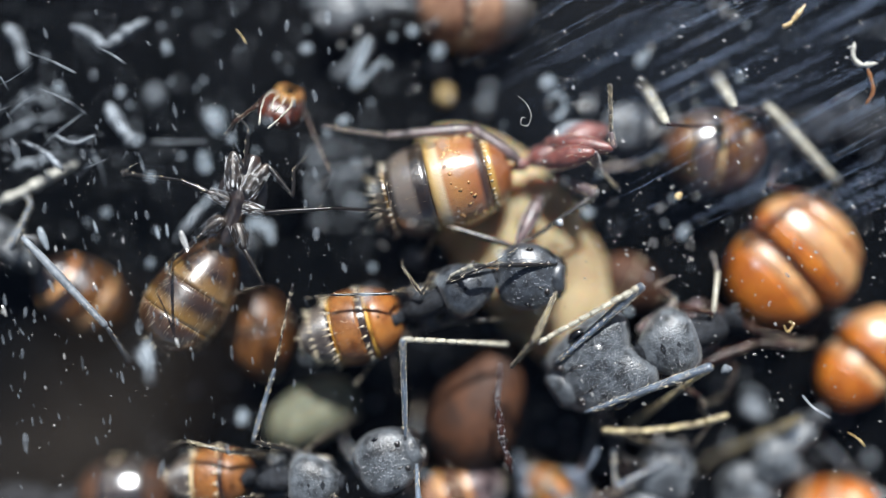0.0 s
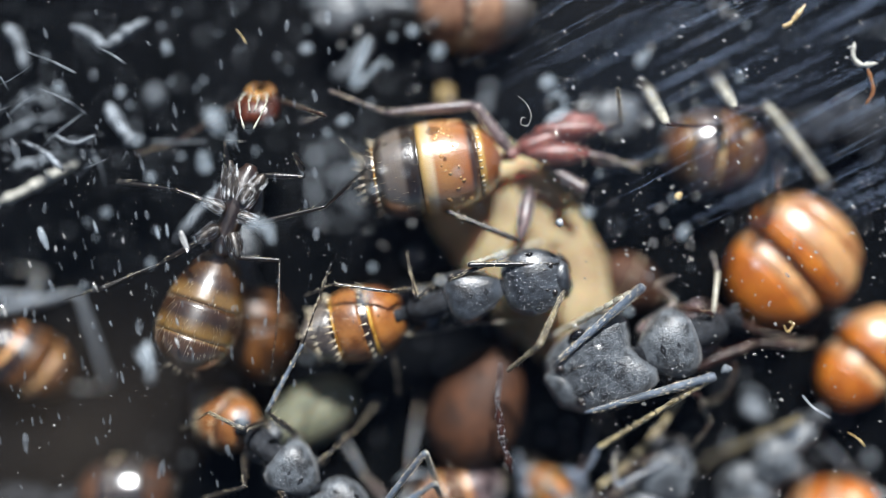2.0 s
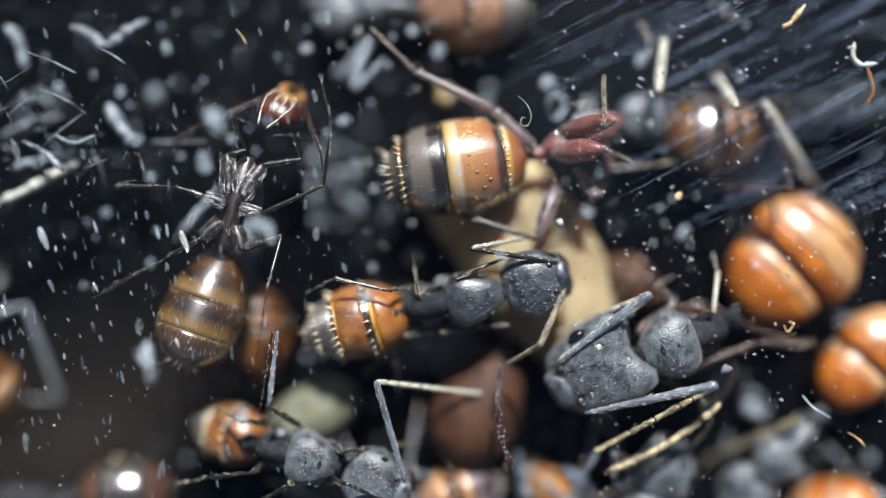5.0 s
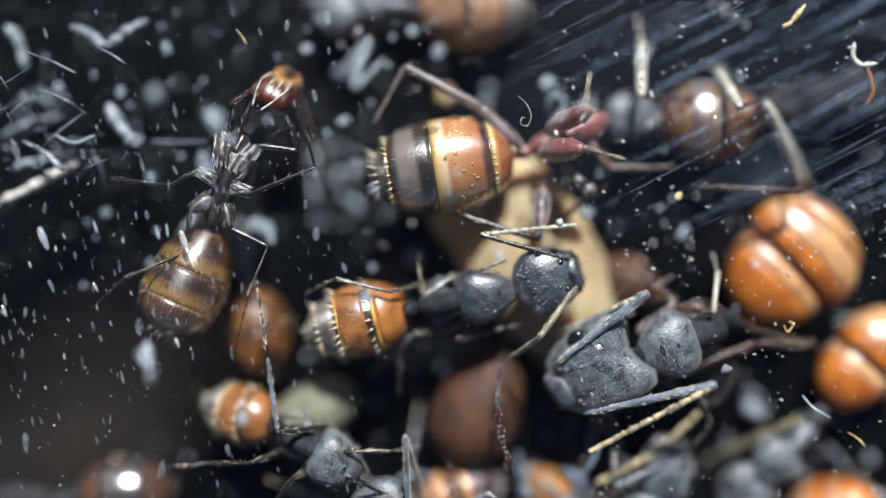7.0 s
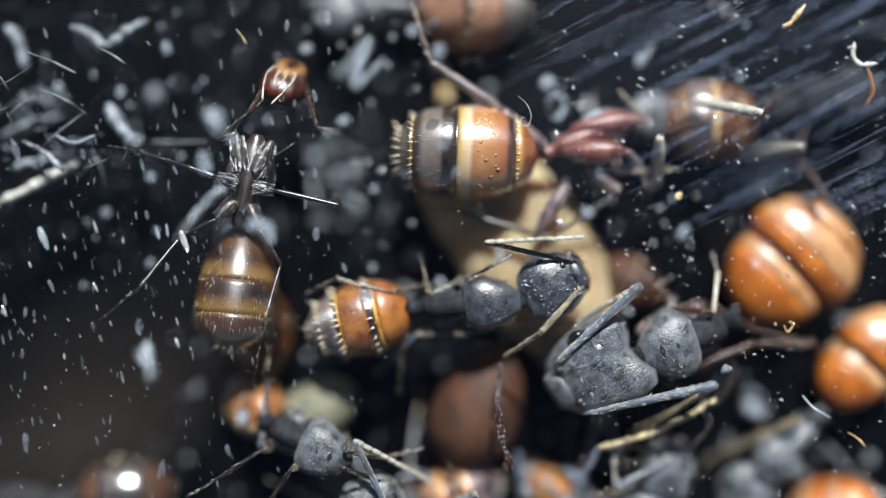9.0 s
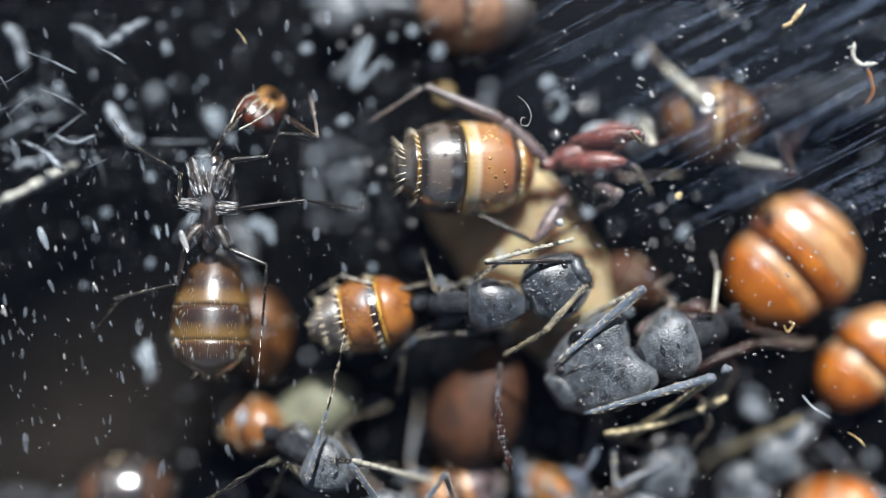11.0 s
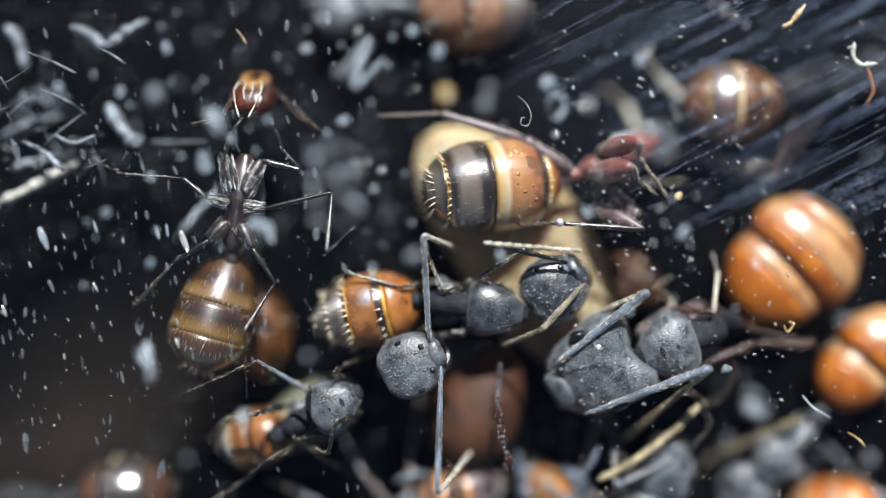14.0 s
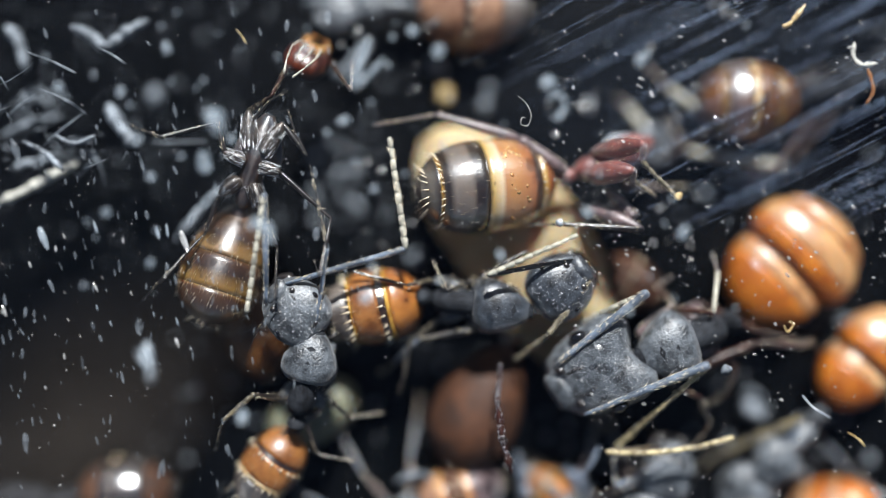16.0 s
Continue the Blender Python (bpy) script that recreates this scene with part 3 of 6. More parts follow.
def ant(name, label, body, z, size, look_up=1, mats=None, gast=None, limbs=(), head_kw=None, head_tilt=0.0, head_yaw=0.0, seed=1, thx_fuzz=50, gsign=-1, roll=0.0, ghi=None, gpitch=None):
    """An ant built at its first row and keyed by the rest.
    body rows: t, head xy, thorax xy, gaster base xy, gaster tip xy.  z: heights (mm) of head, thorax, gaster base.
    size: head length, head width, thorax length, thorax width, gaster length, gaster radius.
    limbs: (kind, hip in thorax or head space as shares, [materials], radii, signs, rows of t and joints xy)."""
    rng = random.Random(seed)
    mats = mats or {}
    root = new(name)
    tagged(root, label, "ant")
    up = Vector((0, 0, look_up))
    hl, hw, tl, tw, gl, gr = size
    th = thorax(root, tl, tw, mats.get("thorax", "black"), rng, thx_fuzz, mats.get("waist"))
    hd = head(root, hl, hw, mats.get("head", "black"), rng, **(head_kw or {}))
    gs = gaster(root, gl, gr, rng=rng, **gast)
    times = sorted({r[0] for r in body} | {r[0] for l in limbs for r in l["rows"]}) if len(body) > 1 or any(len(l["rows"]) > 1 for l in limbs) else [0.0]

    def frames(t):
        hx, hy, tx, ty, bx, by, gx, gy, *zz = interp(body, t)
        zh, zt, zb = zz if zz else z
        T, H, B = at(tx, ty, zt), at(hx, hy, zh), at(bx, by, zb)
        fwd = (T - B)
        fwd.z *= 0.4
        mt = aim(T, fwd, up)
        front = T + fwd.normalized() * tl * 0.5
        hdir = H - front
        hdir = hdir if hdir.length > 0.2 else fwd
        hdir.z *= 0.3
        mh = aim(H, Matrix.Rotation(radians(head_yaw), 3, "Z") @ hdir, up) @ Matrix.Rotation(radians(head_tilt), 4, "Y")
        G = reach(B, gx, gy, gl, gsign, LO, ghi or HI - 0.2)
        mg = aim(B, G - B, up) @ Matrix.Rotation(radians(roll), 4, "X")
        if gpitch:
            p = radians(float(np.interp(t, [g[0] for g in gpitch], [g[1] for g in gpitch])))
            mid = Matrix.Translation((gl * 0.5 * MM, 0, 0))
            mg = mg @ mid @ Matrix.Rotation(p, 4, "Y") @ mid.inverted()
        return mt, mh, mg

    first = frames(times[0])
    mt0i = first[0].inverted()
    built = []
    hips = []
    for lb in limbs:
        rows = lb["rows"]
        n = (len(rows[0]) - 1) // 2
        base = lb.get("from", "thorax")
        spans = [[] for _ in range(n)]

        def hip(fr, lb=lb, base=base):
            hx, hy, hz = lb["hip"]
            if base == "thorax":
                return (fr[0] @ (Vector((hx * tl, look_up * hy * tw, hz * tw)) * MM)) / MM
            return (fr[1] @ (Vector((hx * hl, look_up * hy * hw, hz * hw)) * MM)) / MM
        for r in rows:
            p = hip(frames(r[0]))
            for k in range(n):
                q = at(r[1 + 2 * k], r[2 + 2 * k], p.z)
                spans[k].append(math.hypot((q - p).x, (q - p).y) * lb.get("slack", (1.06, 1.04, 1.02))[k])
                p = q
        lens = [max(0.55 * max(v) + 0.45 * float(np.median(v)), 0.25) for v in spans]
        obs = []
        for k in range(n):
            nm = lb["names"][k]
            rr = lb["radii"][k]
            obs.append(segment(root, nm, lens[k], rr[0], rr[1], lb["mats"][k], rng, lb.get("rings", (0, 0, 5))[k], (lb.get("fuzz", 14) * 3 if lens[k] > 0.8 else lb.get("fuzz", 10)), lb.get("bow", (0, 0, 0))[k], "", lb.get("bend", (0, 0, 0))[k]))
        if base == "thorax" and lb.get("coxa", True):
            hx, hy, hz = lb["hip"]
            sx, sy = lb["root"]
            c0, c1 = Vector((sx * tl, look_up * sy * tw, hz * tw * 0.8)), Vector((hx * tl, look_up * hy * tw, hz * tw))
            d = c1 - c0
            q = lb.get("coxa_r", 0.15) * tw
            bm = loft([(f * d.length, q * w, q * w, q * w) for f, w in ((0, 0.3), (0.06, 0.72), (0.22, 1.06), (0.45, 1.1), (0.7, 0.85), (0.9, 0.55), (1.02, 0.28))], 14)
            hb = bmesh.new()
            for i in range(lb.get("coxa_fuzz", 10)):
                f, an = rng.uniform(0.02, 0.85), rng.uniform(0, 6.28)
                r = q * (1.17 - 0.42 * f)
                hair(hb, Vector((f * d.length, r * math.cos(an), r * math.sin(an))), Vector((1.0, 0.15 * math.cos(an), 0.15 * math.sin(an))), rng.uniform(0.10, 0.22), 0.009)
            cx = part("coxa", finish(bm), lb.get("coxa_mat", mats.get("thorax", "black")), root)
            cx.matrix_basis = aim(c0, d, Vector((0, 0, 1)))
            part("hairs", finish(hb), lb.get("hair_mat", "hair"), cx)
        built.append((lb, hip, lens, obs))

    rows_of = {hd: [], gs: []}
    root_rows = []
    for t in times:
        fr = frames(t)
        inv = fr[0].inverted()
        root_rows.append((t, fr[0]))
        rows_of[hd].append((t, inv @ fr[1]))
        rows_of[gs].append((t, inv @ fr[2]))
        for lb, hip, lens, obs in built:
            v = interp(lb["rows"], t)
            p = hip(fr)
            for k, ob in enumerate(obs):
                q = reach(p, v[2 * k], v[2 * k + 1], lens[k], lb["signs"][k], lb.get("lo", LO), lb.get("hi", HI))
                rows_of.setdefault(ob, []).append((t, inv @ aim(p, q - p, Vector((0.05, 0.1, 1)))))
                p = q
    root.matrix_basis = root_rows[0][1]
    for ob, rows in rows_of.items():
        ob.matrix_basis = rows[0][1]
    if len(times) > 1:
        MOVES.append((root, root_rows))
        for ob, rows in rows_of.items():
            MOVES.append((ob, rows))
    return root


def spread(rows, end=16.0):
    """Rows carried to the clip's start and end."""
    out = [list(r) for r in rows]
    if out[0][0] > 0:
        out.insert(0, [0.0] + out[0][1:])
    if out[-1][0] < end:
        out.append([end] + out[-1][1:])
    return out


def leg(side, which, rows, mats=("black_gloss", "black_gloss", "black_gloss"), radii=None, signs=(1, -1, -1), thick=1.0, hipz=-0.2, long_coxa=False, hip=None, **kw):
    """Six-legged limb: femur, tibia, tarsus. side: 1 is the ant's own +y."""
    hx, hy, sx = {"front": (0.36, 0.34, 0.16), "mid": (-0.06, 0.5, -0.03), "hind": (-0.42, 0.40, -0.2)}[which]
    if long_coxa:
        hx, hy = {"front": (0.52, 0.38), "mid": (0.02, 0.62), "hind": (-0.43, 0.46)}[which]
        sx = {"front": 0.13, "mid": 0.0, "hind": -0.2}[which]
    r = radii or ((0.10 * thick, 0.06 * thick), (0.055 * thick, 0.05 * thick), (0.035 * thick, 0.02 * thick))
    return dict(hip=hip or (hx, side * hy, hipz), root=(sx, side * 0.14), names=("femur", "tibia", "tarsus"), mats=mats, radii=r, signs=signs, rows=spread(rows), **kw)


def antenna(side, rows, mats=("black_gloss", "seg_gold"), radii=((0.055, 0.075), (0.055, 0.05)), signs=(1, 0), **kw):
    k = dict(hip=(0.40, side * 0.20, 0.2), names=("scape", "funiculus"), mats=mats, radii=radii, signs=signs, rows=spread(rows), rings=(0, 10), slack=(1.03, 1.03), coxa=False, bow=(0, 0))
    k["from"] = "head"
    k.update(kw)
    return k

# ---- the ants that can be seen well ----
def bands_amber():
    return [(0.0, 0.475, "amber_banded", 0.0), (0.475, 0.735, "amber_banded", 0.0), (0.735, 0.985, "amber_banded", 0.0)]


def bands_banded():
    return [(0.0, 0.17, "shell_banded", 0.0), (0.178, 0.565, "shell_banded", 0.004), (0.572, 0.862, "shell_banded", 0.002), (0.868, 0.98, "shell_banded", -0.03)]


def bands_orange():
    return [(0.0, 0.30, "orange", 0.0), (0.30, 0.335, "gold_rim", 0.0), (0.40, 0.64, "orange_red", 0.0), (0.645, 0.665, "gold_rim", 0.008), (0.69, 0.97, "grey_shine", 0.0)]


def bands_bright():
    return [(0.0, 0.40, "orange_bright", 0.0), (0.40, 0.48, "tan", 0.006), (0.505, 0.72, "orange_bright", 0.0), (0.72, 0.82, "tan", 0.006), (0.82, 0.97, "orange_red", 0.0)]


def bands_broad():
    return [(0.0, 0.32, "orange_bright", 0.0, (-0.1, 0.44)), (0.32, 0.43, "tan", 0.0, (-0.1, 0.44)), (0.49, 0.60, "orange_bright", 0.06, (0.48, 0.82)), (0.60, 0.815, "tan", 0.06, (0.48, 0.82)), (0.82, 0.98, "tan", 0.0)]


def under_glass_ant():
    body = [
        (0.0, 497, 195, 424, 358, 402, 430, 255, 640), (0.5, 501, 125, 428, 312, 401, 380, 285, 600), (1.0, 509, 154, 436, 345, 411, 414, 326, 647),
        (1.5, 470, 205, 424, 377, 400, 452, 318, 682), (2.0, 457, 194, 416, 374, 392, 446, 308, 678), (2.5, 448, 198, 416, 384, 392, 457, 300, 687),
        (3.0, 466, 190, 420, 374, 404, 448, 316, 680), (3.5, 470, 212, 413, 379, 395, 456, 314, 688), (4.0, 481, 230, 410, 382, 394, 456, 311, 688),
        (4.2, 485, 225, 414, 377, 398, 450, 316, 682), (5.2, 500, 190, 418, 360, 398, 438, 308, 660), (6.3, 509, 178, 411, 345, 395, 424, 300, 645), (6.5, 513, 182, 410, 346, 393, 426, 305, 650),
        (7.0, 490, 165, 403, 322, 380, 392, 278, 600), (7.5, 493, 109, 446, 285, 436, 352, 400, 592), (8.0, 509, 121, 462, 292, 450, 362, 420, 600), (8.5, 533, 121, 450, 304, 434, 376, 400, 635),
        (9.0, 501, 152, 440, 325, 426, 400, 400, 640), (9.2, 473, 182, 420, 345, 405, 420, 376, 660), (10.3, 460, 195, 395, 360, 382, 440, 366, 680), (11.3, 457, 202, 368, 366, 366, 446, 362, 690),
        (11.5, 457, 202, 366, 367, 364, 448, 360, 690), (12.0, 416, 194, 372, 372, 369, 457, 352, 695), (12.5, 414, 187, 403, 378, 392, 460, 350, 702), (13.0, 420, 186, 410, 369, 398, 452, 350, 692),
        (13.5, 420, 182, 420, 361, 408, 444, 344, 676), (14.0, 448, 174, 424, 360, 412, 444, 340, 668), (14.5, 478, 150, 422, 338, 400, 415, 326, 650), (15.0, 505, 137, 428, 315, 402, 392, 327, 622),
        (15.5, 525, 135, 436, 302, 408, 376, 330, 606), (16.0, 543, 107, 452, 288, 430, 364, 346, 600)]
    body = [r[:5] + (r[5] + 6, r[6] - 8, r[7] + 10, r[8]) for r in body]
    dk = ("black_gloss", "black_gloss", "black_gloss")
    up = dict(long_coxa=True, signs=(0, 1, 1), hipz=-0.30, fuzz=3, coxa_fuzz=150, hair_mat="silver_hair", hi=GLASS_Z - 0.02, coxa_mat="coxa_shine")
    girths = {"front": 0.175, "mid": 0.135, "hind": 0.17}
    limbs = [
        leg(-1, "mid", [(0, 600, 368, 655, 372, 690, 360), (1.5, 575, 378, 630, 370, 650, 330), (3, 572, 343, 595, 240, 560, 130), (4, 557, 335, 580, 205, 560, 120), (6.3, 580, 329, 592, 240, 570, 130), (7, 505, 318, 548, 262, 575, 250), (9, 520, 345, 600, 360, 640, 365), (12.5, 520, 370, 600, 372, 640, 372), (15, 535, 345, 570, 425, 565, 470), (16, 545, 350, 575, 440, 562, 480)], dk, thick=0.75, coxa_r=girths["mid"], **up),
        leg(1, "mid", [(0, 345, 330, 260, 312, 225, 300), (3, 300, 342, 245, 335, 215, 330), (7, 320, 318, 245, 322, 215, 320), (9, 330, 295, 265, 275, 215, 262), (12.5, 310, 345, 240, 262, 215, 215), (14.5, 340, 315, 230, 325, 200, 330), (16, 390, 240, 310, 236, 230, 222)], dk, thick=0.75, coxa_r=girths["mid"], **up),
        leg(1, "hind", [(0, 330, 440, 300, 480, 280, 510), (1.5, 310, 450, 200, 500, 140, 522), (3, 320, 448, 230, 492, 168, 516), (7, 330, 430, 250, 480, 190, 520), (8, 340, 400, 270, 450, 255, 500), (9, 330, 415, 250, 505, 168, 573), (12.5, 320, 460, 240, 520, 180, 568), (14.5, 320, 455, 280, 500, 255, 528), (16, 360, 420, 310, 470, 278, 504)], dk, thick=0.75, coxa_r=girths["hind"], **up),
        leg(-1, "hind", [(0, 448, 470, 440, 512, 418, 520), (1.5, 488, 470, 490, 540, 480, 625), (3, 495, 440, 500, 520, 488, 665), (7, 440, 420, 448, 500, 430, 560), (8, 500, 430, 495, 530, 480, 600), (9, 480, 440, 470, 560, 455, 640), (12.5, 478, 500, 455, 590, 448, 690), (14.5, 476, 480, 440, 560, 430, 640), (16, 492, 440, 488, 500, 470, 560)], dk, thick=0.75, coxa_r=girths["hind"], **up),
        leg(1, "front", [(0, 428, 290, 440, 230, 420, 205), (1.5, 405, 300, 398, 262, 405, 250), (3, 410, 298, 402, 270, 420, 250), (7, 408, 248, 436, 200, 445, 180), (9, 408, 240, 440, 200, 470, 170), (12.5, 388, 305, 370, 280, 380, 250), (14.5, 398, 285, 415, 240, 425, 220), (16, 430, 240, 480, 175, 500, 165)], dk, thick=0.8, coxa_r=girths["front"], **up),
        leg(-1, "front", [(0, 500, 325, 520, 300, 530, 290), (1.5, 508, 320, 528, 300, 530, 290), (3, 520, 296, 530, 270, 515, 250), (7, 545, 268, 520, 240, 500, 230), (9, 480, 260, 500, 215, 560, 225), (12.5, 482, 290, 490, 262, 500, 250), (14.5, 488, 290, 490, 250, 490, 240), (16, 505, 225, 490, 175, 500, 165)], dk, thick=0.8, coxa_r=girths["front"], **up),
        antenna(-1, [(0, 585, 308, 560, 340), (1.5, 560, 190, 520, 260), (3, 612, 238, 560, 130), (4, 560, 290, 575, 340), (6.3, 575, 250, 580, 330), (7, 578, 298, 560, 320), (9, 560, 225, 600, 235), (12.5, 566, 262, 512, 120), (13.5, 560, 230, 500, 120), (14.5, 570, 235, 520, 250), (16, 620, 160, 625, 110)], ("dark_limb", "purple"), radii=((0.035, 0.05), (0.035, 0.04)), signs=(1, -1), hip=(0.38, -0.36, 0.0)),
        antenna(1, [(0, 420, 212, 400, 240), (1.5, 300, 262, 220, 290), (3, 300, 262, 210, 266), (7, 415, 180, 400, 250), (9, 440, 200, 400, 240), (12.5, 370, 250, 365, 300), (14.5, 400, 190, 330, 195), (16, 480, 170, 440, 200)], ("dark_limb", "dark_limb"), radii=((0.035, 0.05), (0.035, 0.04)), signs=(1, -1), hip=(0.38, 0.36, 0.0)),
    ]
    return ant("amber_ant", "amber-brown glossy ant seen from below on the glass", body, (2.9, 3.6, 3.0), (1.3, 1.36, 2.75, 1.4, 3.95, 1.22), -1,
               dict(head="red_head", thorax="dark_brown"), dict(bands=bands_amber(), fat=0.6, nose=0.72, bulge=0.012, tail=1.25, tuft=34, fuzz=800, hair_len=0.42), limbs, dict(under=True, pits=110), head_tilt=-30, seed=3, thx_fuzz=90, gsign=1, ghi=3.2, gpitch=((0, 9), (16, 9)))


def banded_ant():
    base = {0: (907, 290), 0.5: (897, 273), 1: (896, 266), 1.5: (894, 270), 2: (888, 272), 2.5: (911, 274), 3: (937, 267), 3.5: (949, 273), 4: (940, 277), 4.2: (942, 276), 6.3: (918, 268), 6.5: (919, 268), 7: (911, 268), 7.5: (918, 266), 8: (940, 268), 8.5: (945, 268), 9: (953, 268), 9.2: (953, 266), 11.3: (952, 292), 11.5: (953, 292), 12: (962, 293), 12.5: (971, 298), 13: (994, 307), 13.5: (988, 305), 14: (999, 308), 14.5: (998, 308), 15: (994, 309), 15.5: (981, 310), 16: (989, 310)}
    tip = {0: (660, 352), 0.5: (645, 318), 1: (639, 310), 1.5: (625, 305), 2: (625, 312), 2.5: (651, 305), 3: (682, 305), 3.5: (690, 300), 4: (683, 308), 4.2: (685, 308), 6.3: (654, 308), 6.5: (660, 310), 7: (652, 306), 7.5: (660, 298), 8: (680, 268), 8.5: (683, 252), 9: (690, 256), 9.2: (692, 252), 11.3: (684, 298), 11.5: (686, 305), 12: (692, 318), 12.5: (700, 328), 13: (728, 344), 13.5: (716, 336), 14: (729, 336), 14.5: (730, 340), 15: (727, 345), 15.5: (705, 342), 16: (712, 336)}
    body = [(t, b[0] + (205 if t < 10 else 165), b[1] - (64 if t < 10 else 50), b[0] + 96, b[1] - 32, b[0], b[1] + 8, tip[t][0], tip[t][1] + 9, 1.5 if t < 10 else 0.95, 2.6, 2.9) for t, b in base.items()]
    rp = ("purple", "purple", "purple")
    rd = ("red", "purple", "leg_gold")
    bk = ("purple", "black_gloss", "black_gloss")
    kw = dict(fuzz=16, coxa=False)
    limbs = [
        leg(1, "hind", [(0, 868, 250, 720, 238, 600, 228), (1, 862, 215, 745, 195, 620, 178), (2.2, 862, 215, 745, 195, 640, 182), (3, 900, 218, 765, 146, 748, 138), (4, 900, 215, 765, 145, 735, 125), (7, 868, 208, 740, 130, 716, 118), (9, 905, 210, 775, 118, 762, 108), (10.2, 905, 220, 770, 150, 740, 140), (11.3, 890, 210, 800, 178, 735, 172), (12.5, 910, 240, 790, 208, 682, 200), (14.5, 930, 246, 830, 215, 720, 205), (16, 926, 250, 830, 220, 720, 212)], rp, signs=(0, 0, 0), radii=((0.17, 0.17), (0.16, 0.10), (0.05, 0.03)), hip=(-0.64, 0.1, -0.3), **kw),
        leg(-1, "hind", [(0, 918, 428, 830, 412, 745, 470), (1.5, 912, 410, 795, 378, 760, 370), (3, 945, 420, 820, 382, 745, 365), (4, 950, 425, 830, 385, 745, 370), (7, 955, 412, 830, 385, 750, 370), (9, 945, 420, 850, 385, 745, 365), (11.3, 955, 418, 850, 380, 760, 365), (12.0, 1070, 390, 960, 404, 840, 404), (12.5, 1088, 396, 950, 402, 850, 405), (14.5, 1122, 394, 985, 392, 900, 395), (16, 1118, 398, 980, 396, 890, 400)], bk, signs=(0.5, 0, -1), radii=((0.28, 0.17), (0.085, 0.065), (0.04, 0.02)), hip=(-0.55, -0.9, -0.1), **kw),
        leg(-1, "mid", [(0, 1040, 338, 930, 430, 885, 445), (1.5, 1022, 330, 950, 410, 900, 415), (3, 1055, 345, 965, 418, 925, 425), (7, 1040, 335, 965, 418, 900, 410), (9, 1100, 345, 980, 418, 920, 425), (11.3, 1080, 340, 990, 418, 930, 425), (12.5, 1092, 358, 1060, 372, 1040, 385), (14.5, 1125, 375, 1090, 380, 1050, 392), (16, 1112, 375, 1080, 380, 1050, 395)], bk, signs=(0.5, -1, 0), radii=((0.10, 0.2), (0.075, 0.06), (0.04, 0.02)), hip=(-0.24, -0.7, -0.1), **kw),
        leg(1, "mid", [(0, 1070, 262, 1080, 230, 1080, 160), (1.5, 1080, 225, 1095, 215, 1095, 150), (3, 1100, 230, 1110, 235, 1090, 170), (7, 1020, 205, 1028, 222, 1045, 125), (9, 1140, 210, 1150, 220, 1095, 160), (12.5, 1100, 255, 1125, 280, 1140, 295), (16, 1110, 260, 1135, 285, 1150, 300)], rd, signs=(0.6, -1, 1), radii=((0.29, 0.26), (0.10, 0.08), (0.07, 0.05)), hip=(-0.24, 0.3, -0.15), **kw),
        leg(1, "front", [(0, 1025, 275, 1060, 300, 1090, 330), (1.5, 1065, 275, 1090, 290, 1120, 300), (3, 1062, 270, 1090, 270, 1120, 290), (7, 1000, 265, 1060, 270, 1100, 280), (9, 1105, 268, 1130, 290, 1150, 340), (12.5, 1085, 298, 1130, 310, 1150, 330), (16, 1085, 305, 1120, 320, 1150, 340)], rd, signs=(0.5, -1, 0), radii=((0.35, 0.31), (0.10, 0.08), (0.05, 0.03)), hip=(-0.45, -0.15, -0.2), **kw),
        leg(-1, "front", [(0, 1060, 300, 1130, 290, 1160, 280), (3, 1080, 300, 1150, 290, 1190, 280), (9, 1090, 310, 1160, 300, 1200, 300), (16, 1110, 330, 1180, 330, 1210, 330)], rd, signs=(-1, 0, 0), hip=(0.2, -0.4, 0.0), **kw),
    ]
    return ant("banded_ant", "large ant with dark, cream and orange banded gaster", body, (1.5, 2.6, 2.9), (1.7, 1.5, 2.5, 1.25, 4.45, 1.42), -1,
               dict(head="black", thorax="leg_grey", waist="red"), dict(bands=bands_banded(), fat=0.46, tail=1.5, rows=((0.15, 34, 0.16), (0.862, 30, 0.27), (0.95, 20, 0.42)), tuft=26, flat=0.95, beads=120, fuzz=160), limbs, dict(pits=30), seed=5, gpitch=((0, 0), (9.2, 0), (11.3, 15), (16, 15)))


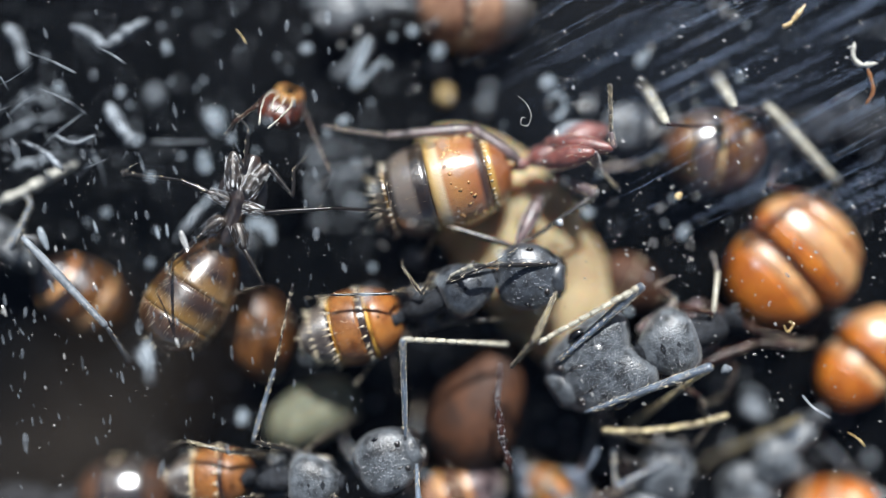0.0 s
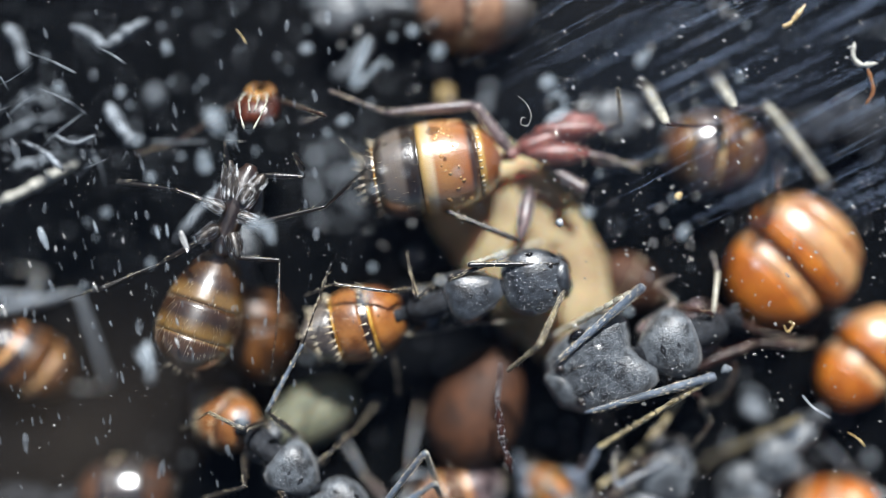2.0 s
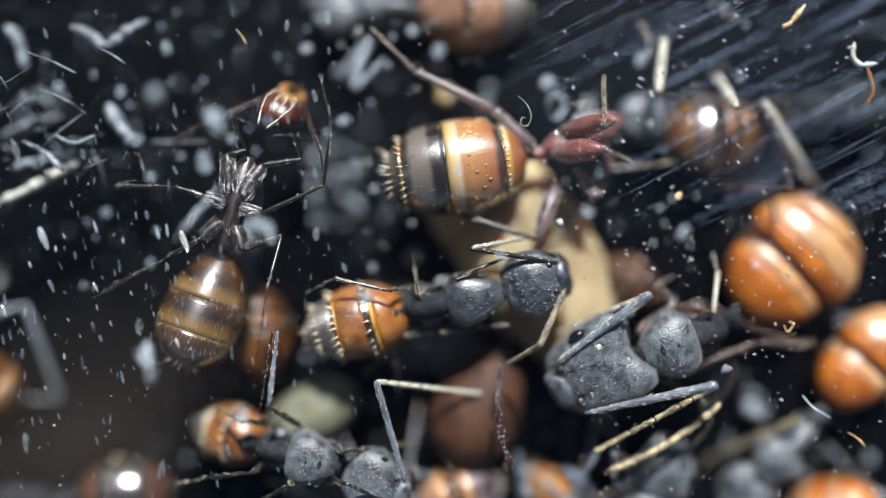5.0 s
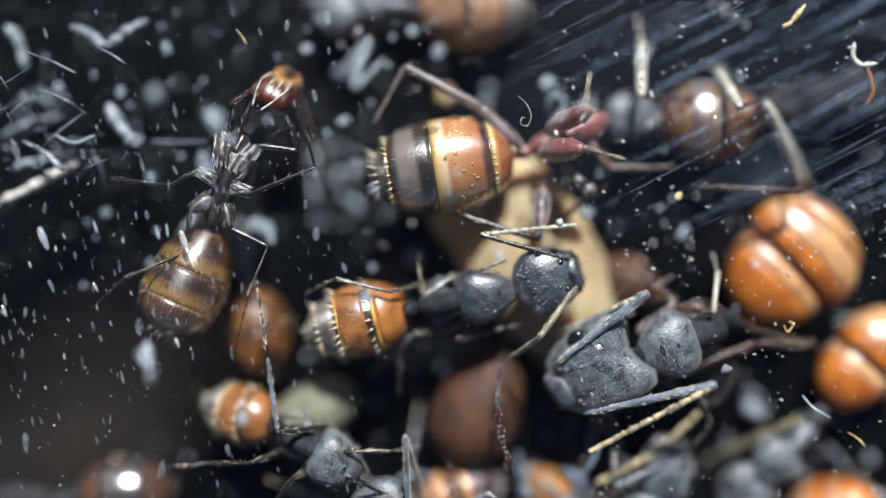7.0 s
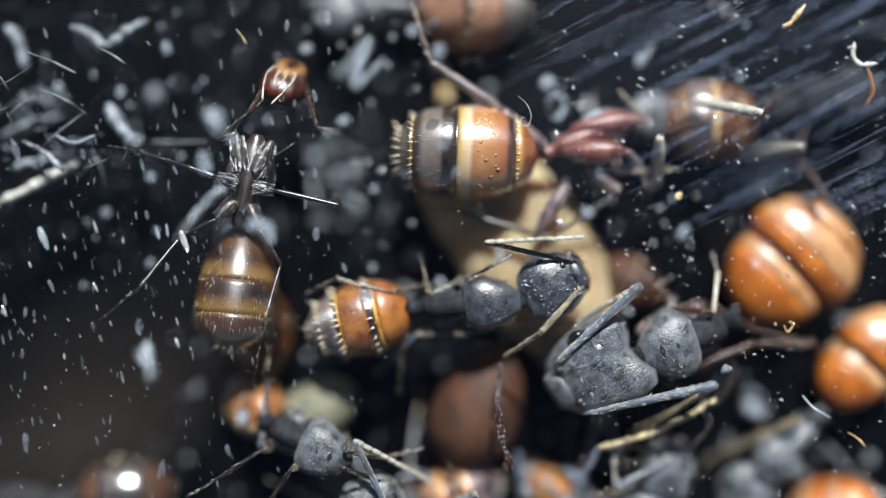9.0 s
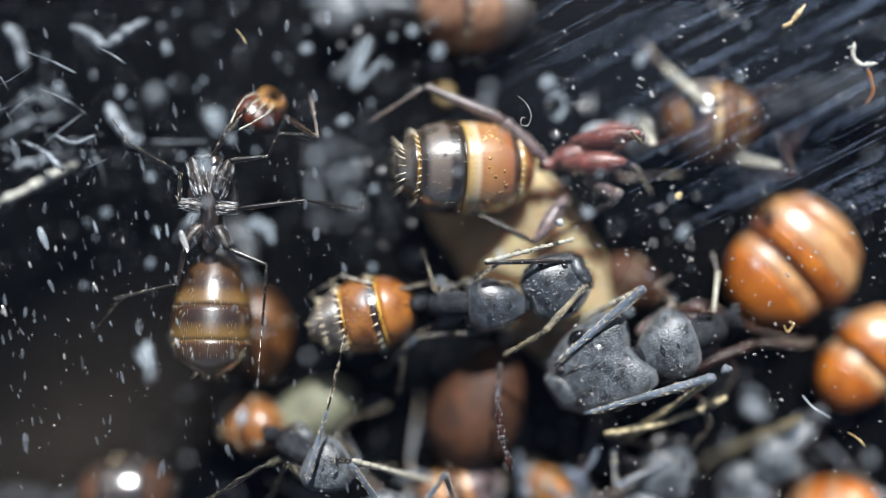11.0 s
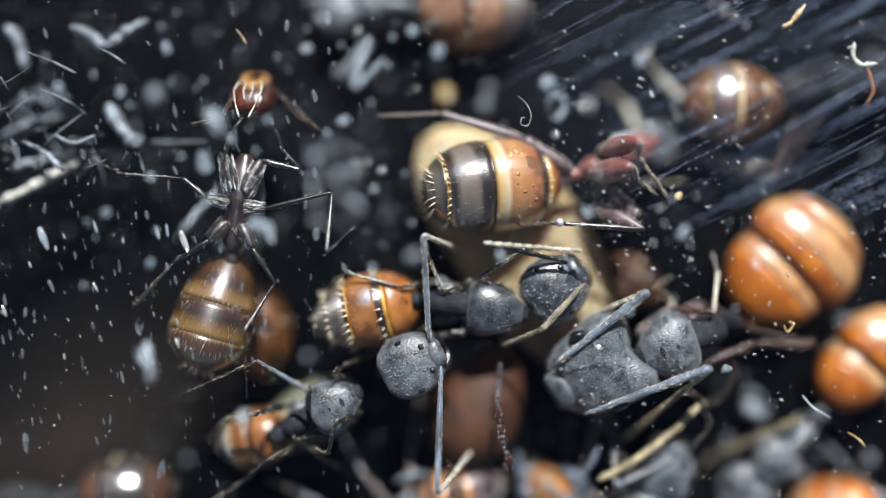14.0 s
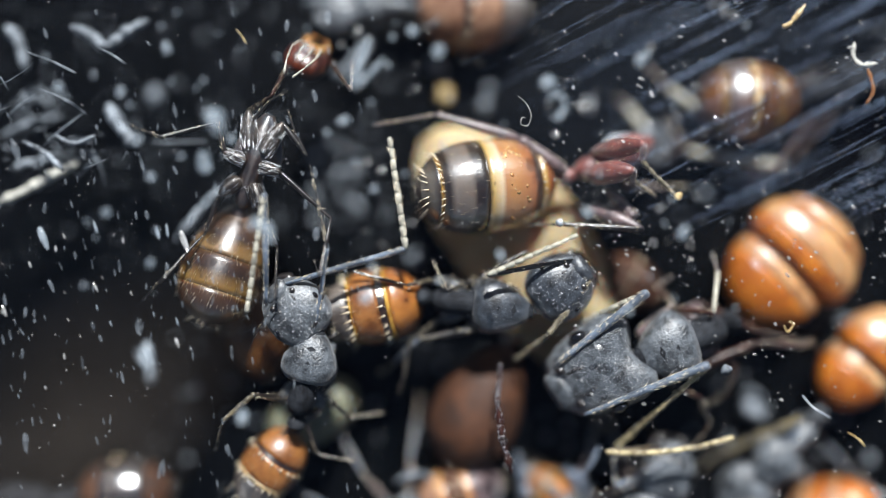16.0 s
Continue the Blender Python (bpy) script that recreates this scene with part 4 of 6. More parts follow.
def black_ant():
    hd = {0: (935, 490), 0.5: (927, 487), 1: (940, 493), 1.5: (945, 500), 2: (944, 498), 2.5: (945, 500), 3: (947, 502), 3.5: (948, 503), 4: (942, 505), 6.3: (955, 494), 6.5: (957, 494), 7: (965, 496), 7.5: (969, 497), 8: (970, 500), 8.5: (970, 502), 9: (975, 505), 11.5: (983, 508), 12: (985, 510), 12.5: (988, 513), 13: (990, 512), 13.5: (985, 509), 14: (980, 512), 14.5: (980, 517), 15: (980, 512), 15.5: (983, 512), 16: (990, 508)}
    gx = [(0, 0), (3, 8), (7, 14), (9, 18), (12.5, 32), (16, 44)]
    body = []
    for t, h in hd.items():
        d = float(np.interp(t, [g[0] for g in gx], [g[1] for g in gx]))
        body.append((t, h[0], h[1], h[0] - 138, h[1] + 32, 716 + d * 0.75, 556 - d * 0.7, 528 + d * 0.75, 606 - d * 0.95))
    lp = ("black_gloss", "leg_blue", "black_gloss")
    limbs = [
        leg(1, "front", [(0, 790, 500, 880, 462, 930, 430), (3, 795, 490, 880, 462, 900, 455), (7, 810, 500, 880, 465, 890, 468), (12.5, 850, 490, 905, 452, 915, 445), (16, 850, 488, 900, 462, 920, 455)], signs=(1, 0, -1), bow=(0.06, 0.05, 0)),
        leg(-1, "front", [(0, 760, 578, 860, 566, 930, 565), (3, 760, 585, 850, 575, 950, 568), (7, 840, 582, 900, 577, 960, 572), (12.5, 832, 588, 900, 580, 960, 575), (16, 835, 585, 900, 578, 960, 574)], signs=(0, 0, -1), thick=0.8),
        leg(1, "mid", [(0, 745, 520, 718, 480, 712, 460), (3, 735, 530, 728, 470, 724, 440), (7, 750, 525, 742, 475, 740, 455), (12.5, 780, 520, 765, 480, 750, 440), (16, 790, 515, 775, 480, 765, 460)], signs=(1, 0, -1), thick=0.8),
        leg(-1, "mid", [(0, 720, 590, 660, 640, 622, 690), (3, 720, 595, 670, 635, 640, 662), (7, 745, 590, 690, 635, 658, 660), (12.5, 745, 600, 700, 640, 670, 662), (16, 745, 600, 700, 640, 670, 662)], lp, signs=(0, -1, -1)),
        leg(1, "hind", [(0, 690, 520, 610, 522, 540, 528), (3, 690, 515, 600, 496, 540, 520), (9, 690, 518, 600, 494, 540, 520), (12.5, 700, 512, 610, 485, 550, 530), (16, 720, 505, 640, 485, 600, 500)], signs=(1, 0, -1), thick=0.8),
        leg(-1, "hind", [(0, 700, 600, 700, 660, 706, 700), (16, 730, 600, 715, 660, 706, 700)], signs=(0, -1, -1), thick=0.7),
        antenna(1, [(0, 880, 470, 745, 515), (0.9, 830, 468, 960, 425), (3, 826, 470, 958, 428), (4, 826, 462, 940, 430), (6.3, 845, 415, 1005, 400), (7, 848, 415, 1020, 398), (9, 862, 430, 1030, 420), (12.0, 868, 485, 1000, 420), (12.5, 868, 488, 1010, 428), (14, 880, 436, 1040, 445), (14.5, 878, 436, 1042, 445), (16, 880, 484, 1025, 415)], ("black_gloss", "leg_pale"), signs=(1, -1), radii=((0.05, 0.08), (0.075, 0.06))),
        antenna(-1, [(0, 965, 560, 905, 650), (3, 970, 590, 895, 660), (7, 960, 590, 900, 635), (9, 965, 580, 892, 632), (12.5, 975, 580, 892, 628), (14.5, 960, 578, 890, 606), (16, 965, 600, 912, 638)], ("leg_gold", "leg_gold"), signs=(1, -1), radii=((0.06, 0.085), (0.075, 0.06)), fuzz=40),
    ]
    return ant("black_ant", "matte black ant with orange gaster, standing on the floor", body, (3.35, 3.25, 2.75), (2.0, 2.05, 2.95, 1.58, 3.35, 1.12), 1,
               dict(head="jet", thorax="jet", waist="dull_black"), dict(bands=bands_orange(), fat=0.42, bulge=0.03, rows=((0.36, 24, 0.28), (0.66, 28, 0.34), (0.84, 24, 0.3)), tuft=20, flat=0.9, fuzz=160), limbs, dict(pits=90, eye=0.6, fine=160), seed=7, thx_fuzz=300)


def major_ant():
    body = [(0, 1060, 646, 1205, 600, 1306, 550, 1500, 374), (4, 1060, 648, 1205, 602, 1306, 550, 1500, 374), (8, 1058, 649, 1204, 602, 1306, 550, 1499, 374), (12, 1060, 649, 1204, 603, 1305, 551, 1496, 377), (16, 1060, 651, 1204, 605, 1304, 552, 1493, 380)]
    pl = ("red", "leg_pale", "black_gloss")
    limbs = [
        antenna(1, [(0, 1130, 512, 930, 620), (1.5, 1128, 512, 962, 605), (3, 1140, 522, 990, 585), (4, 1146, 524, 985, 590), (7, 1144, 520, 985, 592), (9, 1126, 512, 985, 590), (12.5, 1140, 520, 990, 580), (16, 1140, 522, 985, 590)], ("leg_blue", "leg_pale"), radii=((0.06, 0.14), (0.085, 0.07)), fuzz=70, signs=(1, -1), hip=(0.31, -0.29, 0.28)),
        antenna(-1, [(0, 1250, 652, 1115, 752), (1.5, 1250, 660, 1085, 778), (3, 1256, 685, 1040, 798), (4, 1256, 685, 1060, 798), (7, 1254, 684, 1020, 812), (9, 1256, 684, 1120, 770), (12.5, 1246, 656, 1085, 790), (14.5, 1247, 656, 1110, 772), (16, 1244, 650, 1090, 792)], ("leg_blue", "seg_gold"), radii=((0.06, 0.14), (0.085, 0.07)), fuzz=70, signs=(1, -1), hip=(0.31, 0.31, 0.28)),
        leg(1, "front", [(0, 1235, 700, 1255, 745, 1225, 790), (16, 1235, 702, 1255, 747, 1225, 792)], ("dark_limb", "black_gloss", "dark_limb"), signs=(0, -1, -1), coxa_mat="purple"),
        leg(-1, "front", [(0, 1190, 540, 1160, 505, 1190, 490), (16, 1190, 540, 1160, 508, 1188, 490)], ("purple", "dark_limb", "purple"), signs=(0, -1, 0), coxa_mat="purple"),
        leg(-1, "mid", [(0, 1262, 555, 1270, 480, 1262, 450), (16, 1262, 555, 1270, 480, 1262, 450)], ("dark_limb", "leg_pale", "purple"), signs=(1, -1, -1), thick=1.2, coxa_mat="purple"),
        leg(1, "mid", [(0, 1330, 610, 1415, 612, 1440, 600), (16, 1330, 610, 1415, 612, 1440, 600)], ("dark_limb", "dark_limb", "dark_limb"), signs=(0, -1, -1), thick=1.8, coxa_mat="purple"),
        leg(-1, "hind", [(0, 1340, 585, 1420, 605, 1450, 620), (16, 1340, 585, 1420, 605, 1450, 620)], ("dark_limb", "dark_limb", "dark_limb"), signs=(0, -1, -1), thick=1.4, coxa_mat="purple"),
        leg(1, "hind", [(0, 1300, 650, 1285, 700, 1240, 720), (16, 1300, 650, 1285, 700, 1240, 720)], ("dark_limb", "dark_limb", "dark_limb"), signs=(0, -1, -1), coxa_mat="purple"),
    ]
    # mandibles in dull black: the shadow at the head's front, put into colour
    return ant("large_headed_ant", "large-headed matte black ant with bright orange gaster", body, (3.1, 3.05, 1.25), (3.05, 2.85, 2.9, 2.05, 4.5, 1.66), 1,
               dict(head="black", thorax="black", waist="dull_black"), dict(bands=bands_broad(), fat=0.56, tail=1.6, nose=0.55, bulge=0.15, core_r=0.78, tuft=10, flat=0.6), limbs, dict(big=True, mand="dull_black", pits=260, eye=1.0, fine=1500), head_yaw=16, head_tilt=14, seed=11, thx_fuzz=520)


def wandering_ant():
    body = [(0, 685, 815, 530, 850, 450, 840, 290, 850, 3.30, 3.20, 2.5), (0.5, 676, 826, 530, 830, 455, 822, 300, 826, 3.30, 3.20, 2.5), (1, 650, 872, 530, 788, 470, 770, 380, 800, 3.30, 3.20, 2.4), (1.5, 655, 880, 530, 792, 470, 765, 350, 780, 3.20, 3.20, 2.7),
            (2, 600, 905, 500, 815, 448, 765, 350, 720, 3.20, 3.20, 2.7), (2.5, 630, 900, 520, 815, 465, 770, 350, 740, 3.20, 3.20, 2.7), (3, 640, 892, 545, 806, 495, 775, 385, 752, 3.20, 3.20, 2.7), (3.5, 620, 905, 520, 815, 480, 775, 380, 755, 3.20, 3.20, 2.7), (4, 634, 868, 495, 820, 440, 800, 330, 780, 3.20, 3.20, 2.7),
            (6.3, 700, 826, 565, 785, 500, 760, 370, 710, 3.30, 3.20, 2.3), (6.5, 722, 838, 578, 785, 505, 755, 375, 705, 3.30, 3.20, 2.3), (7, 680, 905, 570, 802, 490, 750, 365, 715, 3.20, 3.20, 2.7), (7.5, 660, 910, 555, 805, 490, 755, 400, 720, 3.20, 3.20, 2.3),
            (8, 650, 915, 545, 802, 490, 760, 410, 700, 3.20, 3.20, 2.2), (9, 660, 895, 550, 785, 490, 745, 410, 690, 3.20, 3.20, 2.2), (11.3, 680, 930, 560, 815, 490, 765, 390, 740, 3.20, 3.20, 2.3), (11.5, 680, 920, 560, 810, 490, 765, 380, 740, 3.20, 3.20, 2.3), (11.7, 660, 895, 545, 812, 480, 770, 380, 740, 3.20, 3.20, 2.3), (11.8, 655, 854, 512, 803, 447, 770, 350, 735, 3.25, 3.20, 2.3), (11.9, 670, 823, 512, 786, 440, 748, 335, 705, 3.30, 3.20, 2.2), (12, 672, 808, 505, 780, 435, 748, 325, 705, 3.30, 3.20, 2.2), (12.1, 668, 770, 512, 775, 440, 766, 340, 768, 3.35, 3.20, 2.3), (12.2, 676, 738, 518, 770, 447, 776, 360, 800, 3.40, 3.20, 2.4),
            (12.3, 672, 712, 530, 762, 465, 780, 380, 815, 3.40, 3.20, 2.5), (12.5, 668, 692, 530, 760, 465, 790, 380, 830, 3.40, 3.20, 2.5), (13, 650, 696, 520, 770, 455, 800, 375, 840, 3.40, 3.20, 2.5), (13.5, 661, 672, 530, 748, 470, 780, 385, 815, 3.40, 3.20, 2.5), (14, 728, 646, 570, 728, 505, 760, 400, 792, 3.60, 3.30, 2.5),
            (14.5, 697, 622, 558, 708, 500, 755, 398, 795, 3.75, 3.50, 2.5), (15, 668, 576, 545, 695, 495, 750, 400, 805, 3.8, 3.5, 2.6), (15.5, 602, 524, 535, 650, 490, 730, 380, 830, 3.85, 3.55, 2.5), (16, 526, 552, 545, 660, 525, 765, 440, 875, 3.85, 3.6, 2.7)]
    lp = ("black_gloss", "leg_blue", "black_gloss")
    limbs = [
        leg(1, "mid", [(0, 453, 783, 490, 640, 518, 505), (0.3, 453, 811, 490, 690, 516, 542), (0.6, 489, 759, 517, 670, 544, 579), (0.9, 516, 755, 537, 665, 557, 579), (1.5, 500, 737, 525, 650, 550, 570), (1.8, 466, 733, 505, 655, 544, 579), (2.1, 483, 733, 515, 655, 548, 579), (2.4, 496, 733, 521, 665, 546, 598), (3.0, 516, 740, 535, 678, 553, 616), (3.6, 500, 733, 514, 680, 528, 625), (3.9, 485, 727, 508, 670, 531, 616), (4.2, 446, 709, 474, 660, 502, 616), (6.3, 540, 740, 490, 680, 440, 640), (6.7, 520, 770, 480, 700, 440, 640), (6.9, 492, 755, 470, 640, 446, 533), (7.1, 490, 777, 480, 650, 466, 486), (7.5, 498, 774, 487, 672, 503, 486), (7.9, 490, 783, 490, 672, 522, 485), (8.5, 470, 790, 483, 672, 511, 486), (8.9, 462, 792, 476, 662, 489, 514), (9.2, 440, 811, 470, 672, 470, 600), (10.2, 495, 830, 520, 730, 530, 660), (11.3, 549, 854, 568, 785, 587, 717), (11.5, 527, 854, 545, 770, 558, 695), (11.7, 488, 833, 530, 738, 573, 642), (11.9, 479, 748, 500, 664, 510, 640), (12, 458, 727, 458, 642, 462, 610), (12.5, 535, 705, 520, 690, 620, 650), (14, 545, 690, 500, 665, 440, 645), (16, 560, 570, 575, 470, 565, 370)], lp, signs=(1, 1, 0)),
        leg(1, "front", [(0, 520, 800, 590, 760, 640, 735), (1.5, 570, 785, 620, 760, 650, 720), (2, 585, 800, 630, 760, 665, 715), (4, 600, 800, 660, 790, 720, 780), (7, 610, 800, 700, 798, 745, 790), (9, 610, 800, 680, 810, 760, 790), (12.5, 560, 715, 600, 690, 640, 670), (14.5, 600, 640, 640, 620, 690, 600), (16, 600, 600, 640, 560, 690, 520)], signs=(1, -1, -1)),
        leg(-1, "front", [(0, 590, 880, 640, 900, 700, 900), (6.3, 620, 850, 680, 880, 740, 890), (12.5, 590, 800, 640, 810, 690, 805), (14.5, 600, 730, 560, 800, 505, 788), (16, 560, 720, 620, 740, 680, 730)], signs=(1, -1, -1)),
        leg(-1, "mid", [(0, 520, 900, 540, 950, 560, 990), (3, 500, 870, 440, 860, 400, 880), (6.3, 520, 850, 480, 900, 440, 940), (12.5, 505, 810, 490, 850, 470, 885), (14.5, 520, 760, 600, 800, 650, 810), (16, 520, 740, 560, 800, 640, 820)], signs=(1, -1, -1)),
        leg(1, "hind", [(0, 400, 800, 330, 780, 290, 790), (2, 430, 760, 370, 730, 320, 760), (3, 470, 730, 451, 675, 451, 800), (3.6, 455, 730, 440, 680, 440, 820), (3.9, 440, 740, 424, 705, 424, 840), (4.2, 410, 760, 383, 740, 385, 829), (6.3, 450, 720, 400, 690, 360, 720), (9, 420, 780, 450, 720, 465, 680), (11.5, 440, 800, 450, 740, 455, 690), (12.5, 450, 760, 400, 740, 360, 760), (16, 450, 700, 400, 740, 380, 800)], ("black_gloss", "leg_gold", "black_gloss"), signs=(1, -1, -1)),
        leg(-1, "hind", [(0, 430, 880, 380, 900, 330, 930), (7, 440, 820, 370, 820, 308, 825), (9, 460, 800, 380, 850, 330, 880), (12.5, 470, 840, 420, 870, 370, 890), (16, 480, 780, 440, 830, 400, 870)], signs=(1, -1, -1)),
        antenna(1, [(0, 713, 625, 898, 610), (0.3, 711, 622, 921, 677), (0.6, 869, 742, 960, 800), (0.9, 711, 718, 910, 815), (1.2, 694, 713, 889, 839), (1.5, 642, 744, 754, 829), (1.8, 689, 802, 739, 857), (2.1, 761, 829, 800, 880), (2.4, 726, 787, 769, 857), (2.7, 615, 777, 856, 844), (3.0, 711, 796, 860, 876), (3.3, 757, 805, 863, 885), (3.6, 667, 779, 778, 829), (3.9, 656, 746, 837, 759), (4.1, 637, 714, 841, 644), (4.2, 613, 703, 822, 607), (5.2, 680, 670, 850, 700), (6.3, 737, 644, 889, 640), (6.5, 754, 648, 949, 746), (6.7, 711, 714, 897, 826), (6.9, 622, 792, 696, 876), (7.1, 815, 815, 800, 876), (7.9, 790, 860, 830, 900), (8.7, 750, 811, 787, 876), (8.9, 689, 792, 782, 870), (9.1, 591, 820, 748, 839), (9.2, 631, 774, 817, 681), (10.2, 640, 790, 800, 760), (11.3, 620, 850, 750, 880), (11.5, 611, 854, 748, 876), (11.7, 594, 823, 774, 791), (11.8, 592, 731, 719, 573), (11.9, 606, 678, 770, 498), (12, 575, 678, 702, 484), (12.1, 587, 600, 668, 452), (12.2, 566, 598, 606, 420), (12.3, 600, 547, 649, 441), (12.4, 558, 547, 674, 441), (12.5, 551, 547, 555, 430), (12.6, 549, 543, 606, 430), (12.8, 496, 594, 505, 462), (12.9, 505, 579, 579, 484), (13, 488, 594, 625, 484), (13.2, 500, 600, 560, 500), (13.5, 550, 590, 480, 600), (13.8, 680, 530, 770, 445), (14, 752, 465, 842, 454), (14.2, 775, 453, 848, 452), (14.4, 645, 466, 809, 454), (14.6, 640, 540, 512, 525), (14.8, 528, 496, 582, 287), (15, 490, 550, 420, 545), (15.2, 481, 550, 430, 560), (15.4, 496, 556, 496, 451), (15.5, 469, 511, 420, 560), (16, 470, 460, 430, 600)], ("leg_blue", "leg_pale"), radii=((0.06, 0.09), (0.085, 0.07)), signs=(1, -1), fuzz=30),
        antenna(-1, [(0, 740, 880, 800, 900), (3, 700, 900, 780, 880), (6.5, 820, 900, 900, 900), (11.5, 740, 900, 800, 900), (12.1, 740, 830, 763, 801), (12.2, 790, 870, 846, 738), (12.3, 829, 854, 886, 674), (12.4, 844, 833, 850, 674), (12.5, 859, 748, 827, 642), (12.6, 856, 770, 850, 632), (12.8, 829, 791, 787, 611), (12.9, 800, 815, 774, 615), (13, 795, 823, 759, 600), (13.2, 797, 783, 896, 702), (13.4, 803, 843, 953, 708), (13.8, 790, 820, 950, 762), (14.1, 770, 760, 790, 800), (14.5, 760, 720, 850, 640), (14.8, 708, 320, 585, 245), (15, 705, 332, 519, 242), (15.2, 690, 421, 564, 272), (15.4, 672, 436, 621, 278), (15.5, 672, 424, 633, 284), (15.8, 720, 499, 675, 403), (16, 681, 451, 690, 248)], ("leg_blue", "leg_pale"), radii=((0.06, 0.09), (0.085, 0.07)), signs=(1, -1), fuzz=30),
    ]
    return ant("wandering_ant", "matte black ant walking about with waving antennae", body, (3, 2.9, 2.5), (2.0, 1.95, 2.6, 1.6, 2.75, 0.9), 1,
               dict(head="black", thorax="black", waist="dull_black"), dict(bands=[(0.0, 0.3, "orange_red", 0.0), (0.35, 0.62, "orange_red", 0.0), (0.62, 0.66, "cream", 0.01), (0.68, 0.97, "grey_shine", 0.0)], fat=0.42, rows=((0.36, 20, 0.2), (0.66, 20, 0.22)), tuft=10, fuzz=90), limbs, dict(pits=90, eye=0.6, fine=160), seed=13, thx_fuzz=240)


def auto_legs(tx, ty, dx, dy, reach_px=1.0, mats=("purple", "leg_blue", "purple"), skip=()):
    """Six plain legs spread about a thorax that faces (dx, dy)."""
    out = []
    n = math.hypot(dx, dy)
    fx, fy = dx / n, dy / n
    for side in (1, -1):
        sx, sy = (fy * side, -fx * side)
        for which, f in (("front", 0.75), ("mid", 0.0), ("hind", -0.8)):
            if (side, which) in skip:
                continue
            ux, uy = sx + fx * f, sy + fy * f
            k = reach_px / math.hypot(ux, uy)
            o = {"front": 25, "mid": 0, "hind": -25}[which]
            px, py = tx + fx * o, ty + fy * o
            out.append(leg(side, which, [(0, px + ux * k * 90, py + uy * k * 90, px + ux * k * 165, py + uy * k * 165, px + ux * k * 215, py + uy * k * 215)], mats, signs=(1, -1, -1)))
    return out


def still_ant(name, label, hx, hy, tx, ty, bx, by, gx, gy, z, size, bands, seed, look_up=1, mats=None, fat=0.45, legs=True, extra=(), rows=((0.4, 16, 0.2),), legmats=("purple", "leg_blue", "purple"), gk=None):
    body = [(0, hx, hy, tx, ty, bx, by, gx, gy)]
    limbs = (auto_legs(tx, ty, hx - tx, hy - ty, 1.0, legmats) if legs else []) + list(extra)
    for l in limbs:
        if all(list(r[1:]) == list(l["rows"][0][1:]) for r in l["rows"]):
            l["rows"] = l["rows"][:1]
    return ant(name, label, body, z, size, look_up, mats or dict(head="black", thorax="black"), dict(bands=bands, **{**dict(fat=fat, rows=rows, tuft=8), **(gk or {})}), limbs, dict(pits=20), seed=seed, thx_fuzz=20)


